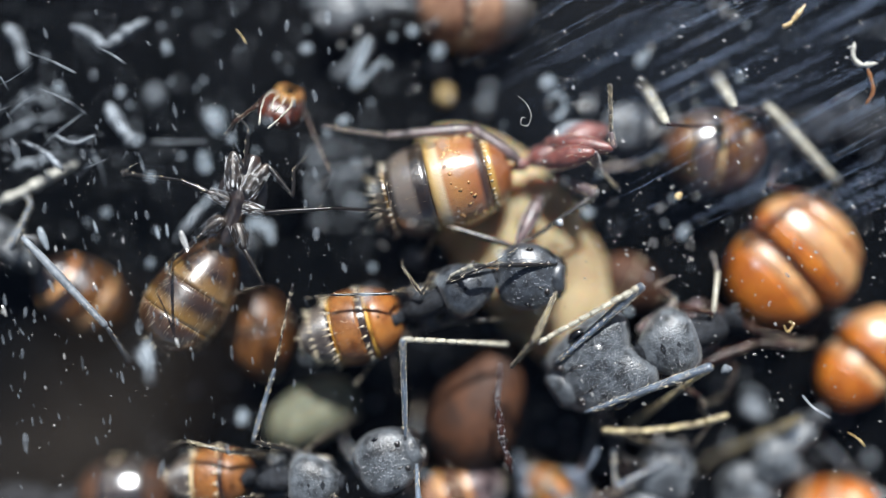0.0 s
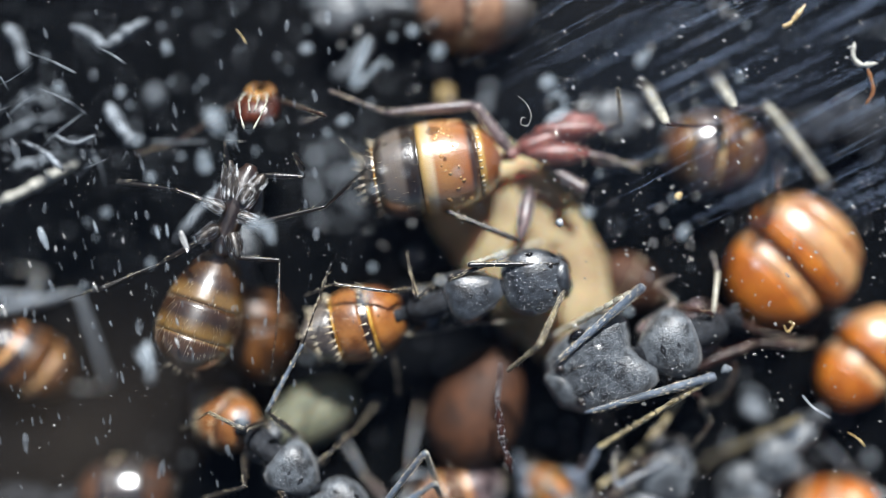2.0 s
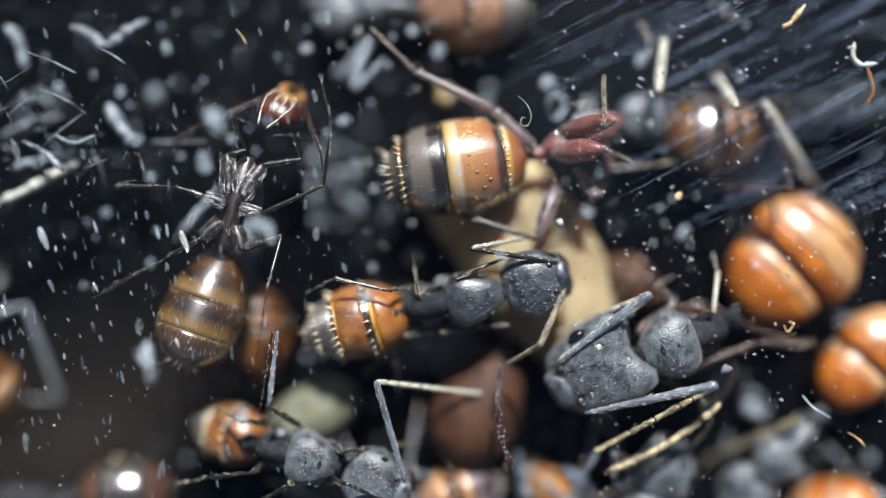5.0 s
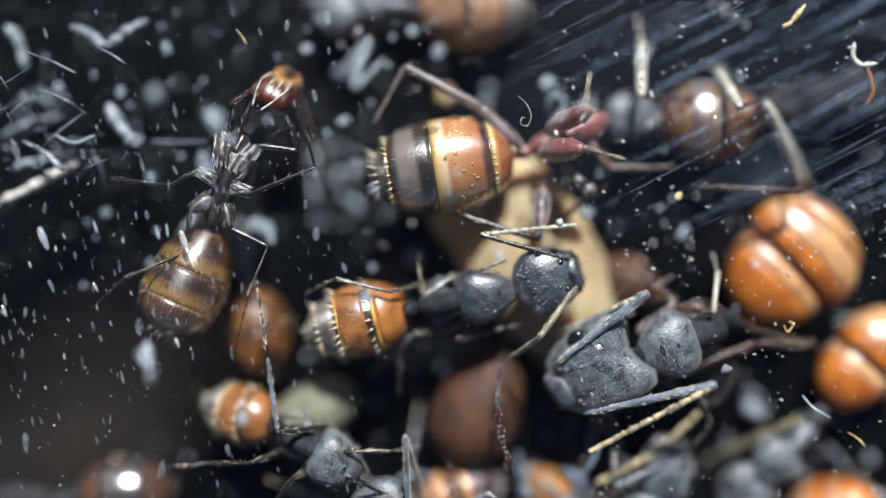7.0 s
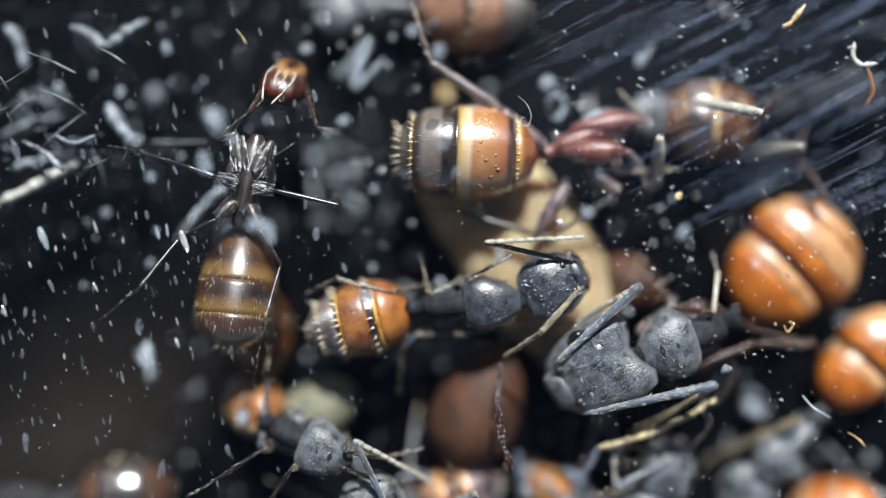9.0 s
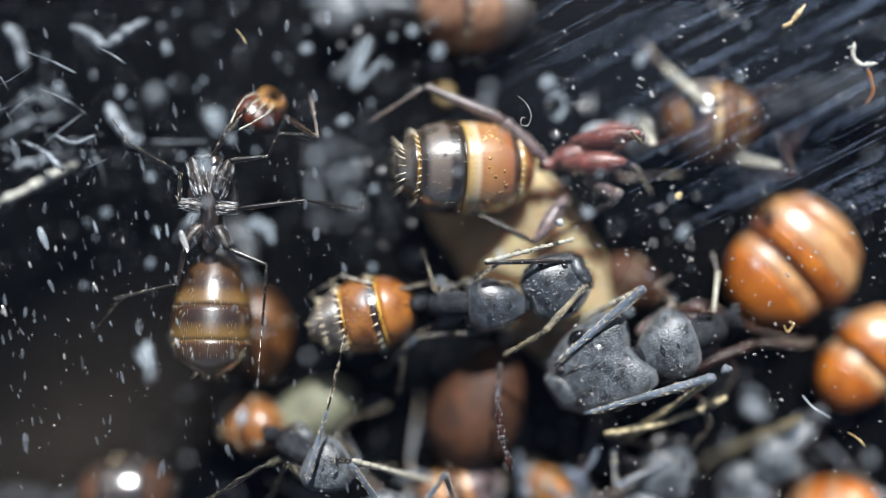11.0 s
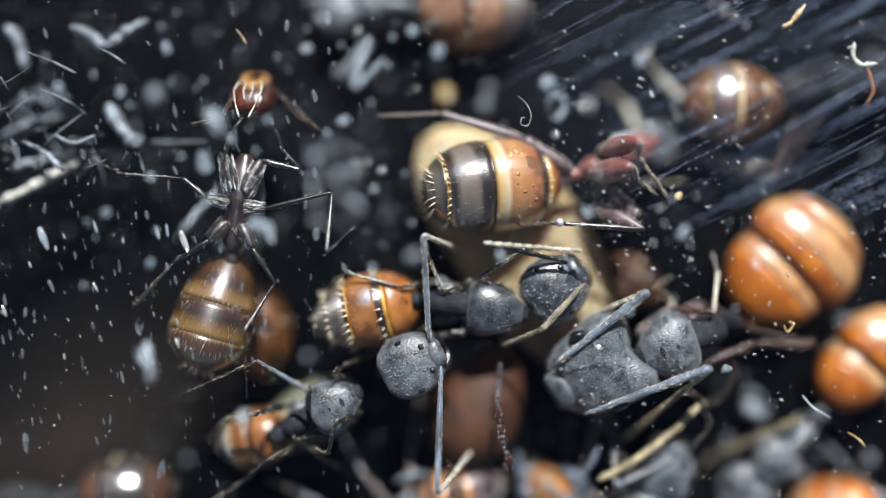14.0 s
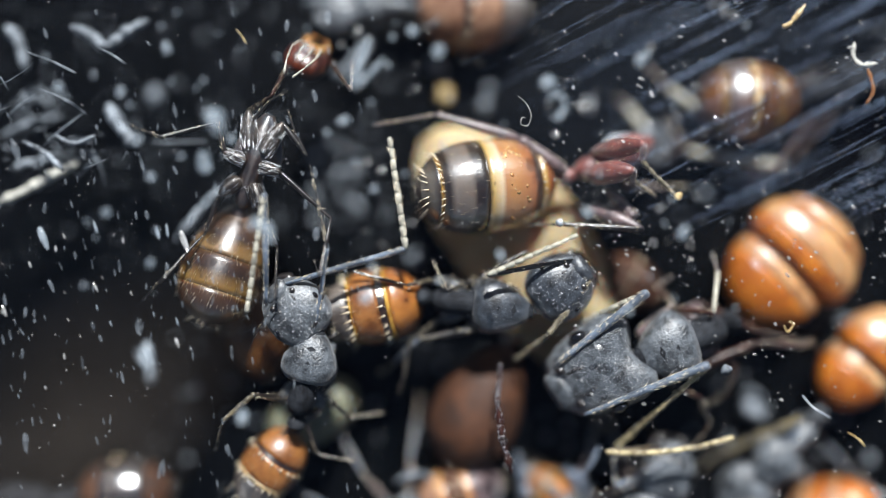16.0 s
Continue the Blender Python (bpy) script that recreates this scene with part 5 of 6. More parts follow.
def far_ant():
    c = [(0, 1255, 265), (3, 1255, 258), (4, 1255, 250), (6.3, 1252, 220), (7, 1250, 212), (8, 1248, 200), (9, 1246, 212), (11.3, 1252, 212), (12, 1272, 202), (13, 1280, 182), (14, 1288, 182), (15, 1308, 184), (16, 1316, 178)]
    body = [(t, x + 265, y - 50 , x + 170, y - 30, x + 95, y + 5, x - 105, y) for t, x, y in c]
    limbs = [
        leg(-1, "mid", [(0, 1355, 185, 1470, 310, 1480, 320), (4, 1350, 180, 1440, 320, 1450, 330), (7, 1355, 180, 1425, 320, 1430, 330), (8, 1400, 190, 1450, 250, 1470, 260), (9, 1420, 260, 1330, 270, 1250, 240), (11.5, 1366, 308, 1203, 272, 1150, 190), (16, 1380, 306, 1215, 268, 1160, 180)], ("dark_limb", "leg_pale", "purple"), radii=((0.07, 0.06), (0.15, 0.12), (0.06, 0.04)), signs=(1, -1, -1)),
        leg(1, "mid", [(0, 1300, 190, 1270, 140, 1262, 130), (4, 1300, 190, 1270, 145, 1262, 130), (7, 1310, 190, 1272, 125, 1260, 115), (9, 1350, 200, 1230, 180, 1150, 190), (11.3, 1240, 190, 1170, 120, 1130, 70), (16, 1220, 260, 1160, 140, 1130, 100)], ("dark_limb", "leg_pale", "purple"), radii=((0.07, 0.06), (0.15, 0.12), (0.06, 0.04)), signs=(1, -1, -1)),
        leg(1, "hind", [(0, 1180, 220, 1145, 160, 1135, 150), (3, 1180, 215, 1145, 150, 1130, 140), (3.5, 1240, 180, 1180, 90, 1140, 60), (4, 1205, 190, 1110, 110, 1045, 72), (4.2, 1180, 130, 1125, 60, 1100, 40), (6.3, 1150, 230, 1190, 120, 1180, 70), (6.7, 1150, 185, 1140, 100, 1130, 75), (7.1, 1132, 168, 1134, 70, 1128, 20), (7.5, 1140, 190, 1150, 120, 1150, 90), (8, 1200, 200, 1150, 180, 1150, 180), (9, 1170, 240, 1160, 330, 1140, 340), (12, 1150, 270, 1105, 180, 1090, 170), (16, 1150, 290, 1110, 190, 1100, 180)], ("dark_limb", "leg_pale", "purple"), radii=((0.07, 0.06), (0.15, 0.12), (0.06, 0.04)), signs=(1, -1, -1)),
        leg(-1, "hind", [(0, 1360, 330, 1440, 345, 1480, 350), (7, 1420, 340, 1240, 330, 1200, 330), (8, 1500, 370, 1400, 350, 1380, 350), (12, 1370, 290, 1300, 310, 1270, 300), (16, 1370, 300, 1300, 320, 1270, 300)], ("dark_limb", "dark_limb", "dark_limb"), radii=((0.07, 0.06), (0.12, 0.09), (0.06, 0.04)), signs=(1, -1, -1)),
    ]
    return ant("striped_ant", "ant with glossy brown and cream striped gaster", body, (1.0, 1.1, 1.3), (1.8, 1.7, 2.5, 1.3, 3.3, 1.25), 1,
               dict(head="dull_black", thorax="dull_black"), dict(bands=[(0, 0.2, "gold", 0), (0.2, 0.26, "amber_pale", 0.01), (0.28, 0.46, "gold", 0), (0.46, 0.52, "cream", 0.01), (0.54, 0.74, "wet_brown", 0), (0.75, 0.8, "amber_pale", 0.01), (0.8, 0.96, "gold", 0)], fat=0.5, tuft=8), limbs, dict(pits=20), seed=17)


def leaving_ant():
    c = [(0, 110, 500), (0.5, 70, 560), (1, 20, 620), (2, 15, 618), (3, 10, 618), (4, -12, 635), (6.3, -160, 680), (16, -300, 760)]
    body = [(t, x - 190, y - 130, x - 110, y - 70, x - 40, y - 25, x + 95, y + 60) for t, x, y in c]
    limbs = [leg(-1, "hind", [(0, 40, 420, 190, 580, 230, 640), (1, 120, 520, 185, 655, 90, 690), (3, 110, 525, 185, 660, 90, 690), (4, 100, 530, 180, 665, 80, 690), (6.3, -60, 560, -20, 690, -100, 720), (16, -200, 600, -180, 700, -240, 740)], ("leg_grey", "leg_grey", "leg_grey"), thick=2.0, signs=(1, -1, -1)),
             leg(-1, "mid", [(0, 20, 440, 60, 350, 40, 340), (1, 40, 520, 80, 480, 20, 470), (4, 30, 530, 70, 500, 20, 480), (6.3, -120, 560, -100, 500, -140, 480), (16, -300, 600, -280, 560, -320, 540)], ("leg_grey", "leg_grey", "leg_grey"), thick=1.5, signs=(1, -1, -1))]
    return ant("leaving_ant", "blurred grey and orange banded ant walking away", body, (1.6, 1.6, 1.6), (1.8, 1.7, 2.5, 1.3, 3.3, 1.1), 1,
               None, dict(bands=[(0, 0.16, "dark_brown", 0), (0.17, 0.24, "tan", 0.01), (0.25, 0.36, "dark_brown", 0.01), (0.37, 0.58, "gold", 0), (0.58, 0.66, "tan", 0.01), (0.68, 0.96, "gold", 0)], fat=0.45, tuft=6), limbs, dict(pits=10), seed=19)


under_glass_ant()
banded_ant()
black_ant()
major_ant()
wandering_ant()
far_ant()
leaving_ant()

# ---- resting ants of the crowd, low on the floor ----
still_ant("resting_ant", "resting ant with dull brown gaster on the floor", 890, 500, 896, 545, 900, 612, 782, 860, (0.6, 0.7, 1.3), (1.3, 1.2, 1.6, 0.8, 4.3, 1.42), [(0, 0.98, "dull", 0)], 23, legs=False, fat=0.62, rows=(), gk=dict(nose=0.7))
still_ant("resting_ant", "resting ant with orange gaster on the floor", 420, 430, 430, 470, 445, 510, 475, 680, (0.9, 1.0, 1.05), (1.4, 1.3, 1.8, 0.9, 3.0, 1.05), [(0, 0.45, "gold", 0), (0.47, 0.96, "gold", 0)], 29, legs=False)
still_ant("resting_ant", "resting ant with orange gaster and dark legs", 600, 20, 670, 12, 735, 15, 935, 20, (1.2, 1.2, 1.3), (1.6, 1.5, 2.1, 1.1, 3.8, 1.3), [(0.0, 0.36, "orange_dusty", 0), (0.42, 0.7, "orange_dusty", 0), (0.72, 0.97, "grey_shine", 0)], 31, legs=False, extra=[leg(-1, "hind", [(0, 735, -20, 760, 50, 775, 55)], ("leg_blue", "leg_blue", "leg_blue"), thick=1.5, signs=(1, 0, 0)), leg(-1, "mid", [(0, 820, -10, 765, 45, 750, 50)], ("leg_blue", "leg_blue", "leg_blue"), thick=1.3, signs=(1, 0, 0))])
still_ant("resting_ant", "resting ant with bright orange gaster", 1320, 870, 1385, 800, 1462, 712, 1596, 566, (1.3, 1.5, 1.2), (1.9, 1.8, 2.6, 1.5, 3.8, 1.08), bands_broad(), 37, gk=dict(fat=0.5, tail=1.6, nose=0.45, bulge=0.12, core_r=0.84, flat=0.75), extra=[leg(1, "front", [(0, 1420, 740, 1250, 815, 1240, 830)], ("leg_blue", "leg_gold", "leg_gold"), thick=2.2, signs=(1, -1, -1))], legs=False)
still_ant("resting_ant", "resting ant with small orange gaster", 1010, 430, 1040, 450, 1065, 470, 1160, 530, (0.8, 0.9, 0.9), (1.4, 1.3, 1.8, 0.9, 2.2, 0.85), [(0, 0.45, "dull", 0), (0.47, 0.97, "dull", 0)], 41, legs=False)
still_ant("resting_ant", "resting ant with matte black head", 1178, 835, 1120, 925, 1060, 985, 960, 1090, (1.8, 1.6, 1.4), (1.9, 1.8, 2.5, 1.4, 3.5, 1.2), bands_orange(), 43, extra=[antenna(1, [(0, 1067, 762, 1285, 735), (0.5, 1067, 759, 1287, 727), (2, 1052, 866, 1173, 736), (3, 1054, 866, 1185, 730), (4, 1075, 866, 1201, 730), (6.5, 1073, 788, 1281, 785), (7, 1052, 857, 1200, 756), (8, 1060, 809, 1268, 768), (8.5, 1060, 785, 1268, 691), (9.2, 1059, 794, 1245, 723), (11.5, 1072, 764, 1265, 707), (12.5, 1064, 802, 1238, 752), (13.5, 1060, 823, 1181, 734), (14, 1059, 849, 1139, 790), (15, 1072, 770, 1254, 654), (15.5, 1066, 794, 1230, 725), (16, 1072, 800, 1264, 778)], ("dark_limb", "seg_gold"), radii=((0.05, 0.06), (0.09, 0.075)), signs=(1, 0), fuzz=50, bend=(0, -0.05)), antenna(-1, [(0, 1090, 860, 1085, 800)], ("leg_blue", "leg_blue"))])
still_ant("resting_ant", "resting ant with orange and white banded gaster", 620, 960, 690, 920, 740, 895, 890, 850, (1.6, 1.6, 1.5), (1.7, 1.6, 2.3, 1.2, 2.9, 0.9), [(0, 0.2, "orange_dusty", 0), (0.2, 0.3, "tan", 0.02), (0.32, 0.5, "dull", 0), (0.5, 0.58, "tan", 0.02), (0.6, 0.96, "purple", 0)], 47)
still_ant("resting_ant", "resting ant with dull red gaster", 1060, 960, 1030, 920, 1005, 895, 925, 840, (1.6, 1.6, 1.5), (1.6, 1.5, 2.1, 1.1, 2.1, 0.75), bands_orange(), 53)
still_ant("resting_ant", "resting ant with shiny brown gaster", 20, 900, 80, 890, 140, 878, 310, 868, (0.9, 1.0, 1.0), (1.7, 1.6, 2.3, 1.2, 3.1, 1.15), [(0, 0.3, "dull", 0), (0.3, 0.75, "wet_dark", 0), (0.75, 0.96, "dull", 0)], 59, legs=False, mats=dict(head="dull_black", thorax="dull_black"))
still_ant("resting_ant", "resting ant with orange gaster", 1660, 900, 1600, 905, 1560, 900, 1430, 900, (1.2, 1.2, 1.2), (1.7, 1.6, 2.3, 1.2, 2.9, 1.0), bands_bright(), 61)


# ---- brood ----
def cocoon():
    """Tan silk cocoon: a long, slightly bent capsule with wrinkles."""
    a, b = at(760, 236, 1.05), at(1056, 650, 1.05)
    L = (b - a).length
    sec = []
    for i in range(25):
        f = i / 24
        r = 2.15 * max(0.03, 1 - abs(2 * f - 1) ** 2.2) ** 0.5
        sec.append((f * L, r * (1 + 0.02 * noise.noise(Vector((f * 9, 1, 2)))), r * 0.47, r * 0.47, 0.35 * math.sin(f * 3.1), 0.0))
    bm = loft(sec, 40)
    for v in bm.verts:
        p = v.co / MM
        v.co += v.normal * MM * (0.05 * noise.noise(p * 2.1) + 0.02 * noise.noise(p * 6.0))
    ob = part("cocoon", bm, "cocoon")
    ob.matrix_basis = aim(a, b - a, Vector((0, 0, 1)))
    tagged(ob, "tan silk cocoon lying under the banded ant", "cocoon")


def larva():
    a, b = at(628, 688, 1.0), at(478, 776, 0.9)
    L = (b - a).length
    bm = loft([(f * L, r, r * 0.85, r * 0.85) for f in np.linspace(0, 1, 29) for r in [(0.95 * max(0.05, 1 - abs(2 * f - 1) ** 2.6) ** 0.5) * (1 + 0.05 * math.cos(f * 75))]], 24)
    ob = part("larva", bm, "larva")
    ob.matrix_basis = aim(a, b - a, Vector((0, 0, 1)))
    tagged(ob, "pale greenish segmented larva on the floor", "larva")


cocoon()
larva()


# ---- dust, crumbs, fibres and scratches ----
def grains(name, label, spots, material, category="dust"):
    """Many small uneven grains in one mesh: spots of (x, y, z, long, wide, turn) in mm and radians."""
    src = bmesh.new()
    bmesh.ops.create_icosphere(src, subdivisions=2, radius=1.0)
    src.verts.index_update()
    unit = [v.co.copy() for v in src.verts]
    tri = [[v.index for v in f.verts] for f in src.faces]
    src.free()
    verts, faces = [], []
    for i, (x, y, z, a, b, turn) in enumerate(spots):
        o, c, s = len(verts), math.cos(turn), math.sin(turn)
        for u in unit:
            k = 1 + 0.35 * noise.noise(u * 1.3 + Vector((i * 1.7, i * 0.9, i * 2.3)))
            p, q = u.x * a * k, u.y * b * k
            verts.append(((x + p * c - q * s) * MM, (y + p * s + q * c) * MM, (z + u.z * min(a, b) * 0.7 * k) * MM))
        faces += [[o + j for j in f] for f in tri]
    me = bpy.data.meshes.new(name)
    me.from_pydata(verts, [], faces)
    me.polygons.foreach_set("use_smooth", [material != "sparkle"] * len(me.polygons))
    me.materials.append(M[material])
    return tagged(new(name, me), label, category, kind="stuff")


def scatter(seed, n, x0, x1, y0, y1, z, long, ratio, turn, jitter=0.5, keep=None):
    rng = random.Random(seed)
    out = []
    while len(out) < n:
        px, py = rng.uniform(x0, x1), rng.uniform(y0, y1)
        if keep and not keep(px, py, rng):
            continue
        a = long * math.exp(rng.gauss(0, 0.45))
        p = at(px, py, z)
        out.append((p.x, p.y, z, a, a * ratio * rng.uniform(0.7, 1.3), turn + rng.gauss(0, jitter)))
    return out


TOP, IN = GLASS_Z + GLASS_T + 0.03, GLASS_Z - 0.04
grains("floor_grit", "pale grit scattered over the black floor", scatter(1, 420, 0, 700, 0, 470, 0.05, 0.055, 0.4, 1.6, 0.35), "dust_dim")
grains("floor_grit", "pale grit scattered over the black floor", scatter(2, 110, 650, 1568, 0, 420, 0.05, 0.06, 0.7, 0.6), "dust_dim")
grains("glass_dust", "short pale dust streaks on the cover glass", scatter(3, 70, -30, 430, 180, 882, IN, 0.12, 0.26, 1.75, 0.15), "drop")
grains("glass_dust", "many faint short streaks of dust on the cover glass", scatter(31, 190, -10, 640, 120, 882, IN, 0.07, 0.24, 1.75, 0.2), "drop")
grains("glass_dust", "bright short streaks of dust on the cover glass", scatter(21, 16, -10, 360, 330, 720, IN, 0.09, 0.25, 1.85, 0.12), "film_drop")
grains("glass_dust", "bright white flecks on the cover glass", scatter(22, 24, -10, 340, 380, 700, IN, 0.07, 0.3, 1.85, 0.15), "sparkle")
grains("glass_dust", "fine pale dust on the cover glass", scatter(4, 420, 0, 1568, 0, 882, IN, 0.016, 0.5, 0.8, 1.0), "sparkle")
grains("glass_dust", "bright gold and white dust on the cover glass", scatter(5, 300, 960, 1568, 0, 520, IN, 0.024, 0.55, -0.5, 0.35), "sparkle")
grains("glass_dust", "coarse bright dust on the cover glass", scatter(11, 60, 1090, 1568, 0, 460, IN, 0.045, 0.45, -0.5, 0.4), "sparkle")
grains("glass_dust", "bright white dust on the cover glass", scatter(6, 220, 1000, 1568, 400, 882, IN, 0.026, 0.5, -0.5, 0.35), "sparkle")
grains("glass_droplets", "blurred pale specks on top of the cover glass", scatter(7, 85, 80, 1350, 20, 560, TOP, 0.075, 0.8, 1.2), "film_drop")
grains("glass_droplets", "pale specks on the cover glass", scatter(8, 70, 20, 660, 10, 600, IN - 0.03, 0.11, 0.45, 1.7, 0.2), "drop")
grains("glass_droplets", "bright specks on top of the cover glass", scatter(15, 75, 560, 1300, 0, 460, TOP, 0.045, 0.8, 1.2), "sparkle")
grains("flakes", "small pale blurred flakes of debris in the nest", scatter(14, 12, -10, 180, 165, 330, 2.6, 0.17, 0.22, -0.45, 0.3), "dust_dim", "flakes")
grains("crumb_heap", "loose heap of grey crumbs on the floor", scatter(10, 70, 540, 640, 250, 400, 0.15, 0.09, 0.6, 0.3, 1.5), "dust_dim", "crumbs")
grains("floor_grit", "dim grit among the ants", scatter(9, 120, 300, 1568, 560, 882, 0.1, 0.10, 0.7, 0.6, 1.0), "dust_dim")


def crumb(px, py, w, h, z, material, label, seed, turn=0.0, name="crumb"):
    """A single grain that can be told apart, w by h in picture units."""
    s = (EYE_Z - z) / (EYE_Z - FOCUS_Z) / PX_MM
    ob = part(name, blob(w * s / 2, h * s / 2, min(w, h) * s / 2, seed, 0.5, 3, 0.9), material)
    p = at(px, py, z)
    ob.matrix_basis = pose(p.x * MM, p.y * MM, p.z * MM, 0, 0, turn)
    return tagged(ob, label, "crumb")


CRUMBS_ON_GLASS = [(380, 214, 38, 48, TOP, "film_drop", 0),
                   (362, 288, 26, 38, TOP, "film_drop", 10),
                   (968, 148, 26, 28, TOP, "film_drop", 0),
                   (1285, 655, 18, 20, IN, "dust_dim", 0),
                   (428, 740, 24, 28, TOP, "film_drop", 0),
                   (262, 630, 24, 50, TOP, "film_drop", 10),
                   (1040, 375, 22, 22, TOP, "film_drop", 0),
                   (1200, 348, 14, 14, IN, "gold_dust", 0),
                   (1210, 412, 24, 24, TOP, "film_drop", 0),
                   (990, 395, 14, 14, IN, "dust", 0)]
CRUMBS_ON_FLOOR = [(276, 168, 24, 32, 0.3, "dust_dim", 0),
                   (788, 166, 28, 30, 0.4, "gold_dust", 0),
                   (858, 190, 24, 24, 0.2, "dust_dim", 0),
                   (774, 118, 30, 30, 0.2, "dust_dim", 0),
                   (1042, 186, 16, 18, 0.2, "dust", 0),
                   (866, 158, 20, 20, 0.2, "dust_dim", 0),
                   (712, 518, 34, 30, 0.5, "dust_dim", 0),
                   (735, 455, 26, 26, 0.3, "dust_dim", 0),
                   (660, 520, 26, 26, 0.3, "dust_dim", 0),
                   (1330, 715, 40, 60, 0.5, "dust_dim", 10)]
for i, (x, y, w, h, z, m_, tn) in enumerate(CRUMBS_ON_GLASS + CRUMBS_ON_FLOOR):
    crumb(x, y, w, h, z, m_, {"film_drop": "dried pale blue drop on the cover glass", "gold_dust": "tiny yellowish grain on the glass", "dust": "tiny white grain in the nest", "dust_dim": "small grey crumb of debris in the nest"}[m_], i + 1, tn)


def fibre(pts, width, z, material, label, name="fibre", beads=0.7):
    """A bent fibre or shed limb through picture points."""
    s = (EYE_Z - z) / (EYE_Z - FOCUS_Z) / PX_MM
    ctrl = [at(x, y, z) for x, y in pts]
    fine, rad = [], []
    n = 8 * (len(ctrl) - 1)
    for i in range(n + 1):
        f = i / 8
        k = min(int(f), len(ctrl) - 2)
        u = f - k
        p0, p1, p2, p3 = ctrl[max(k - 1, 0)], ctrl[k], ctrl[k + 1], ctrl[min(k + 2, len(ctrl) - 1)]
        fine.append(0.5 * ((2 * p1) + (p2 - p0) * u + (2 * p0 - 5 * p1 + 4 * p2 - p3) * u * u + (3 * p1 - p0 - 3 * p2 + p3) * u ** 3))
        e = min(1.0, 3.2 * min(i, n - i) / n + 0.35)
        rad.append(width * s / 2 * e * (1 + beads * noise.noise(Vector((i * 0.9, z, width)))))
    c = sum(fine, Vector()) / len(fine)
    ob = part(name, rod([p - c for p in fine], rad, 8), material)
    ob.matrix_basis = Matrix.Translation(c * MM)
    if material == "dark_limb":
        rng, bm = random.Random(n), bmesh.new()
        for k in range(70):
            i = rng.randrange(1, n)
            a, d = rng.uniform(0, 6.28), (fine[i + 1] - fine[i]).normalized()
            side = Vector((-d.y, d.x, 0)) * math.cos(a) + Vector((0, 0, abs(math.sin(a))))
            hair(bm, fine[i] - c + side * rad[i] * 0.95, d + side * 0.25, rng.uniform(0.1, 0.2), 0.013)
        part("hairs", finish(bm), "silver_hair", ob, "white hairs")
    return tagged(ob, label, "fibre")


FIBRES_ON_GLASS = [([(436, 404), (454, 396), (472, 404), (482, 430)], 24, TOP, "film_drop"), ([(968, 178), (986, 166), (1000, 184), (990, 208), (976, 206)], 11, TOP, "film_drop"), ([(45, 92), (90, 108), (135, 130)], 3.5, IN, "dust_dim"), ([(175, 85), (200, 98), (222, 113)], 3.5, IN, "dust_dim"), ([(40, 250), (80, 272), (112, 302)], 10, IN - 1, "dust_dim"), ([(96, 238), (130, 254), (168, 240)], 8, IN - 1, "dust_dim"), ([(1385, 48), (1400, 40), (1425, 8)], 9, IN, "gold_dust"), ([(1512, 75), (1510, 100), (1524, 115), (1552, 112)], 10, IN, "fibre"), ([(1535, 120), (1545, 160), (1532, 185)], 6, IN, "orange_red"), ([(1388, 576), (1394, 588), (1404, 574), (1396, 570)], 4, IN, "gold_dust"), ([(916, 170), (932, 184), (940, 204), (934, 222), (922, 220), (924, 208), (930, 210)], 1.2, FOCUS_Z, "fibre"), ([(418, 52), (428, 64), (436, 78)], 2.5, IN, "gold_dust"), ([(1420, 700), (1440, 722), (1470, 740)], 3.5, IN, "dust"), ([(1500, 765), (1520, 778), (1530, 790)], 4, IN, "gold_dust")]
STRANDS_LOW = [([(-10, 360), (40, 340), (90, 312), (136, 290)], 15, 2.6, "fibre"), ([(10, 48), (32, 72), (46, 125)], 18, 2.2, "dust_dim"), ([(310, 425), (360, 365), (410, 320)], 14, 2.4, "dust_dim"), ([(268, 250), (310, 252), (365, 250)], 5, 2.6, "dust_dim"), ([(126, 48), (160, 62), (188, 84), (225, 56), (262, 36)], 18, 2.7, "dust_dim"), ([(190, 184), (212, 222), (242, 260)], 24, 2.7, "dust_dim"), ([(612, 40), (622, 8), (632, -10)], 26, 1.0, "dust_dim"), ([(590, 132), (622, 120), (655, 70)], 22, 0.8, "dust_dim")]
STRANDS_HIGHER = [([(624, 158), (650, 135), (680, 104)], 13, TOP, "film_drop"), ([(622, 156), (634, 118), (654, 66)], 17, TOP, "film_drop"), ([(30, 210), (60, 165), (100, 190)], 14, 0.8, "dust_dim"), ([(20, 300), (60, 285), (95, 282)], 12, 2.5, "dust_dim"), ([(0, 240), (60, 215), (110, 205)], 9, 2.0, "dust_dim"), ([(540, 5), (580, 0), (600, -10)], 22, 0.8, "dust_dim"), ([(240, 620), (265, 650), (265, 680)], 16, 1.6, "dust_dim"), ([(700, 852), (740, 838), (770, 850)], 10, 1.6, "dust_dim"), ([(815, 815), (850, 850), (842, 880)], 14, 1.5, "dust_dim")]
SHED_LIMBS = [([(1010, 850), (1040, 830), (1060, 790)], 8, 2.5, "leg_blue"), ([(880, 702), (888, 770), (906, 838)], 12, 3.6, "dark_limb"), ([(886, 640), (882, 690), (880, 702)], 6, 3.2, "dark_limb"), ([(915, 800), (925, 850), (930, 885)], 20, 1.4, "leg_blue"), ([(1000, 830), (1030, 860), (1035, 890)], 22, 1.4, "leg_blue"), ([(1080, 800), (1130, 820), (1190, 838)], 9, 2.2, "black_gloss")]
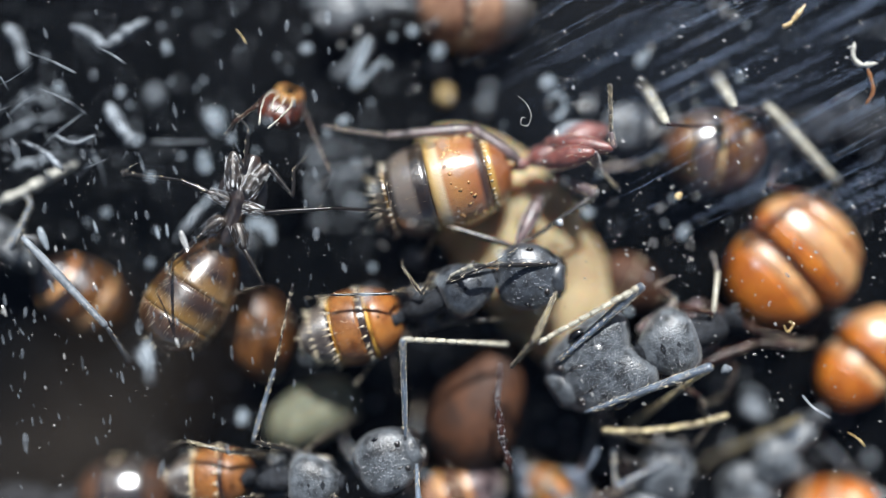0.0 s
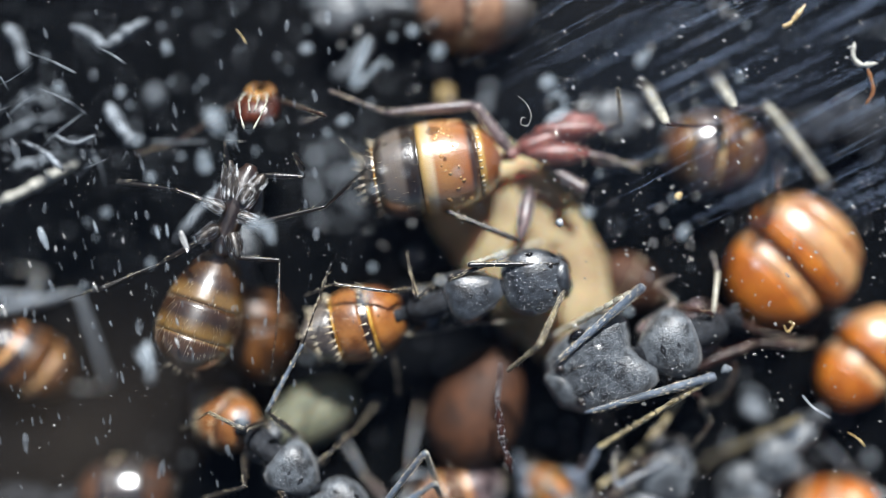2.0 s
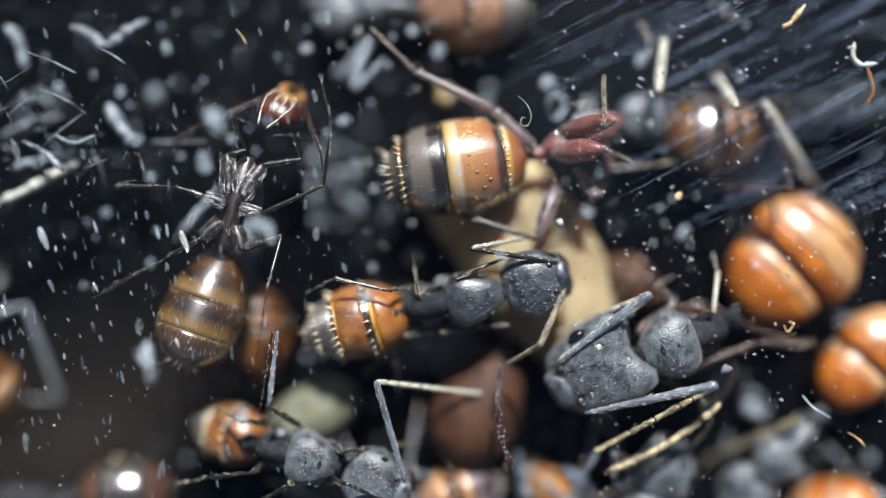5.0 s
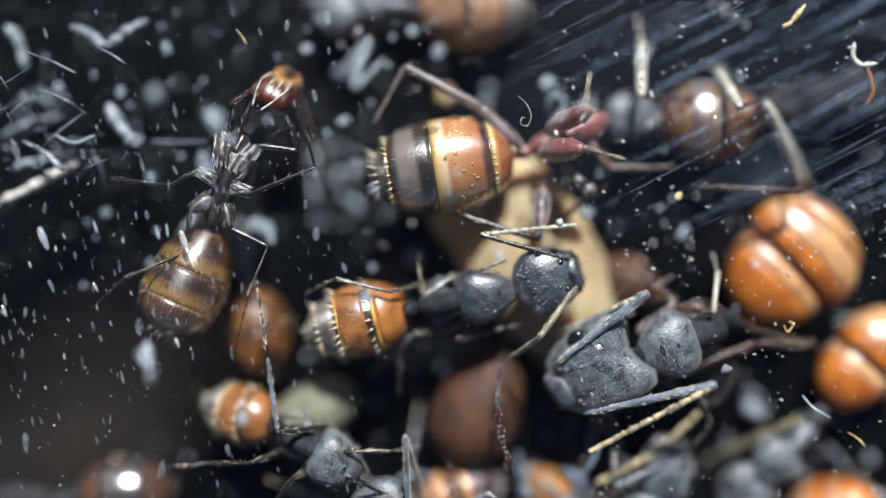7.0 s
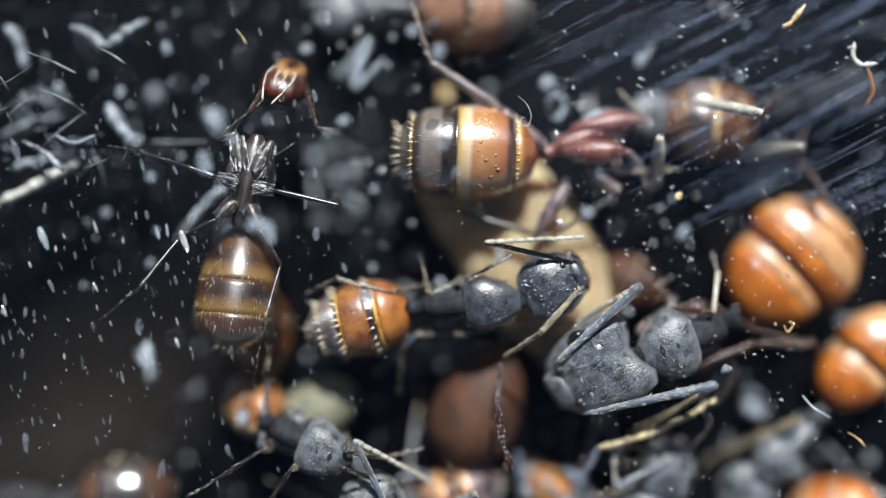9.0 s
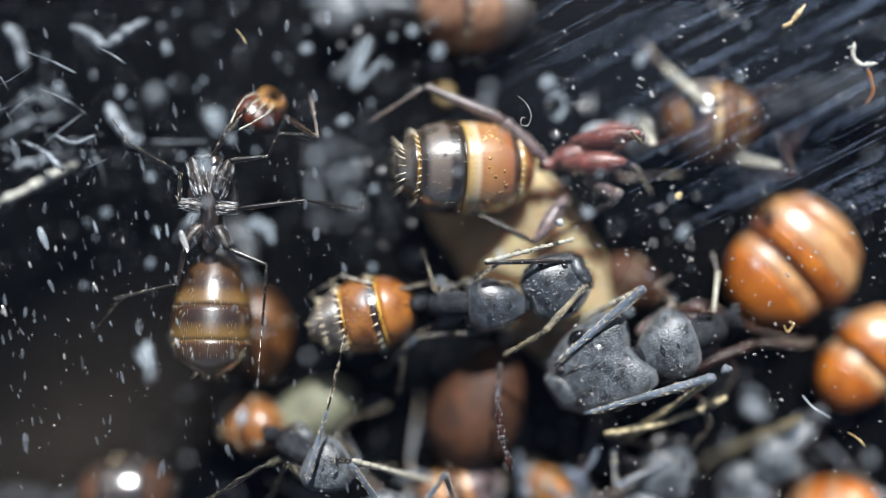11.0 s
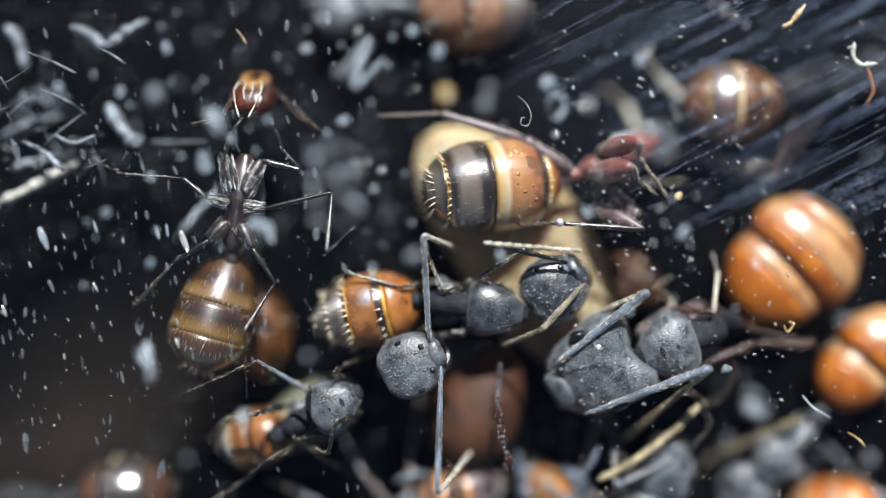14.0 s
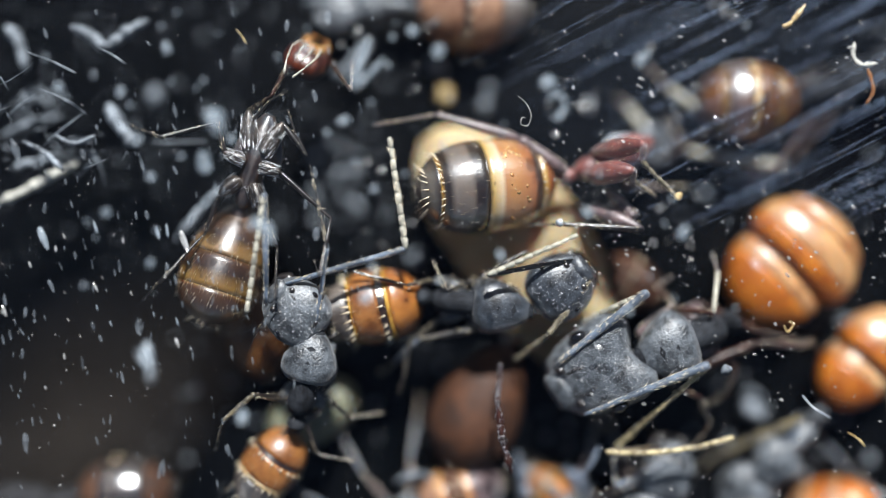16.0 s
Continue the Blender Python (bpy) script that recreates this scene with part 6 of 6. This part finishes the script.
for pts, w, z, m_ in FIBRES_ON_GLASS + STRANDS_LOW + STRANDS_HIGHER + SHED_LIMBS:
    fibre(pts, w, z, m_, {"film_drop": "curved dried pale blue drop on the glass", "gold_dust": "tiny golden fibre curl on the glass", "fibre": "pale bent fibre lying in the nest", "dust_dim": "grey strand of nest debris", "leg_gold": "pale bristly shed leg piece", "dark_limb": "dark shed leg piece with white hairs", "leg_blue": "grey shed leg piece among the ants", "dust": "tiny white fibre on the glass", "orange_red": "thin reddish fibre on the glass", "black_gloss": "thin black shed leg piece"}[m_])


def scratches():
    """Fine parallel scratches on both faces of the glass, one thin prism each."""
    rng = random.Random(12)
    bm = bmesh.new()
    for i in range(95):
        px, py = rng.uniform(1010, 1620), rng.uniform(-20, 380)
        if px < 1180 and py > 150:
            continue
        ang = radians(-27 + rng.gauss(0, 2.0))
        ln = rng.uniform(90, 480)
        top = i % 2 == 0
        w = rng.uniform(0.003, 0.007) if top else rng.choice((0.0009, 0.0014, 0.0022))
        z = GLASS_Z + GLASS_T + 0.012 if top else GLASS_Z - 0.012
        a = at(px - ln / 2 * math.cos(ang), py - ln / 2 * math.sin(ang), z)
        b = at(px + ln / 2 * math.cos(ang), py + ln / 2 * math.sin(ang), z)
        rod([a, (a + b) / 2 + Vector((0, rng.uniform(-0.05, 0.05), 0)), b], [w * 0.3, w, w * 0.3], 4, bm)
    tagged(part("scratches", bm, "scratch"), "fine parallel scratches in the cover glass", "scratches", kind="stuff")


scratches()


def strands():
    """Tangle of thin pale fibres just under the glass, beside the edge of the nest."""
    rng = random.Random(33)
    bm = bmesh.new()
    for i in range(18):
        px, py = rng.uniform(-20, 190), rng.uniform(110, 350)
        ang = radians(rng.gauss(-30, 12) if i % 3 else rng.gauss(48, 16))
        ln, w, z = rng.uniform(30, 95), rng.uniform(0.008, 0.034), IN - rng.uniform(0.3, 2.0)
        a = at(px - ln / 2 * math.cos(ang), py - ln / 2 * math.sin(ang), z)
        b = at(px + ln / 2 * math.cos(ang), py + ln / 2 * math.sin(ang), z + rng.uniform(-0.2, 0.2))
        n = Vector((-(b - a).y, (b - a).x, 0)) * rng.uniform(-0.05, 0.05)
        rod([a, a * 0.7 + b * 0.3 + n, a * 0.3 + b * 0.7 + n, b], [w * 0.4, w, w * 0.9, w * 0.3], 6, bm)
    tagged(part("fibre_tangle", bm, "dust_dim"), "tangle of thin pale fibres under the glass", "fibres", kind="stuff")


strands()


def film_on_glass(name, label, material, px, py, rx, ry, turn):
    """Thin tinted film on top of the glass that paints haze."""
    bm = bmesh.new()
    bmesh.ops.create_circle(bm, cap_ends=True, segments=48, radius=1.0)
    for v in bm.verts:
        v.co = Vector((v.co.x * rx * MM, v.co.y * ry * MM, 0))
    ob = part(name, bm, material)
    p = at(px, py, GLASS_Z + GLASS_T + 0.01)
    ob.matrix_basis = pose(p.x * MM, p.y * MM, p.z * MM, 0, 0, turn)
    tagged(ob, label, name, kind="stuff")


# diagonal brown haze beam, painted as a tinted film
film_on_glass("smear", "thin brownish haze painted on the cover glass", "smear", 120, 760, 6.5, 3.4, 38)
# bluish veil of light at upper right, put into a film's colour
film_on_glass("haze", "bluish sheen painted as a thin film on the cover glass", "painted_haze", 1250, 130, 8.5, 4.2, 20)


def motions():
    for ob, rows in MOVES:
        rows = list(rows)
        if rows[0][0] > 0:
            rows.insert(0, (0.0, rows[0][1]))
        if rows[-1][0] < 16.0:
            rows.append((16.0, rows[-1][1]))
        walk(ob, rows)


motions()
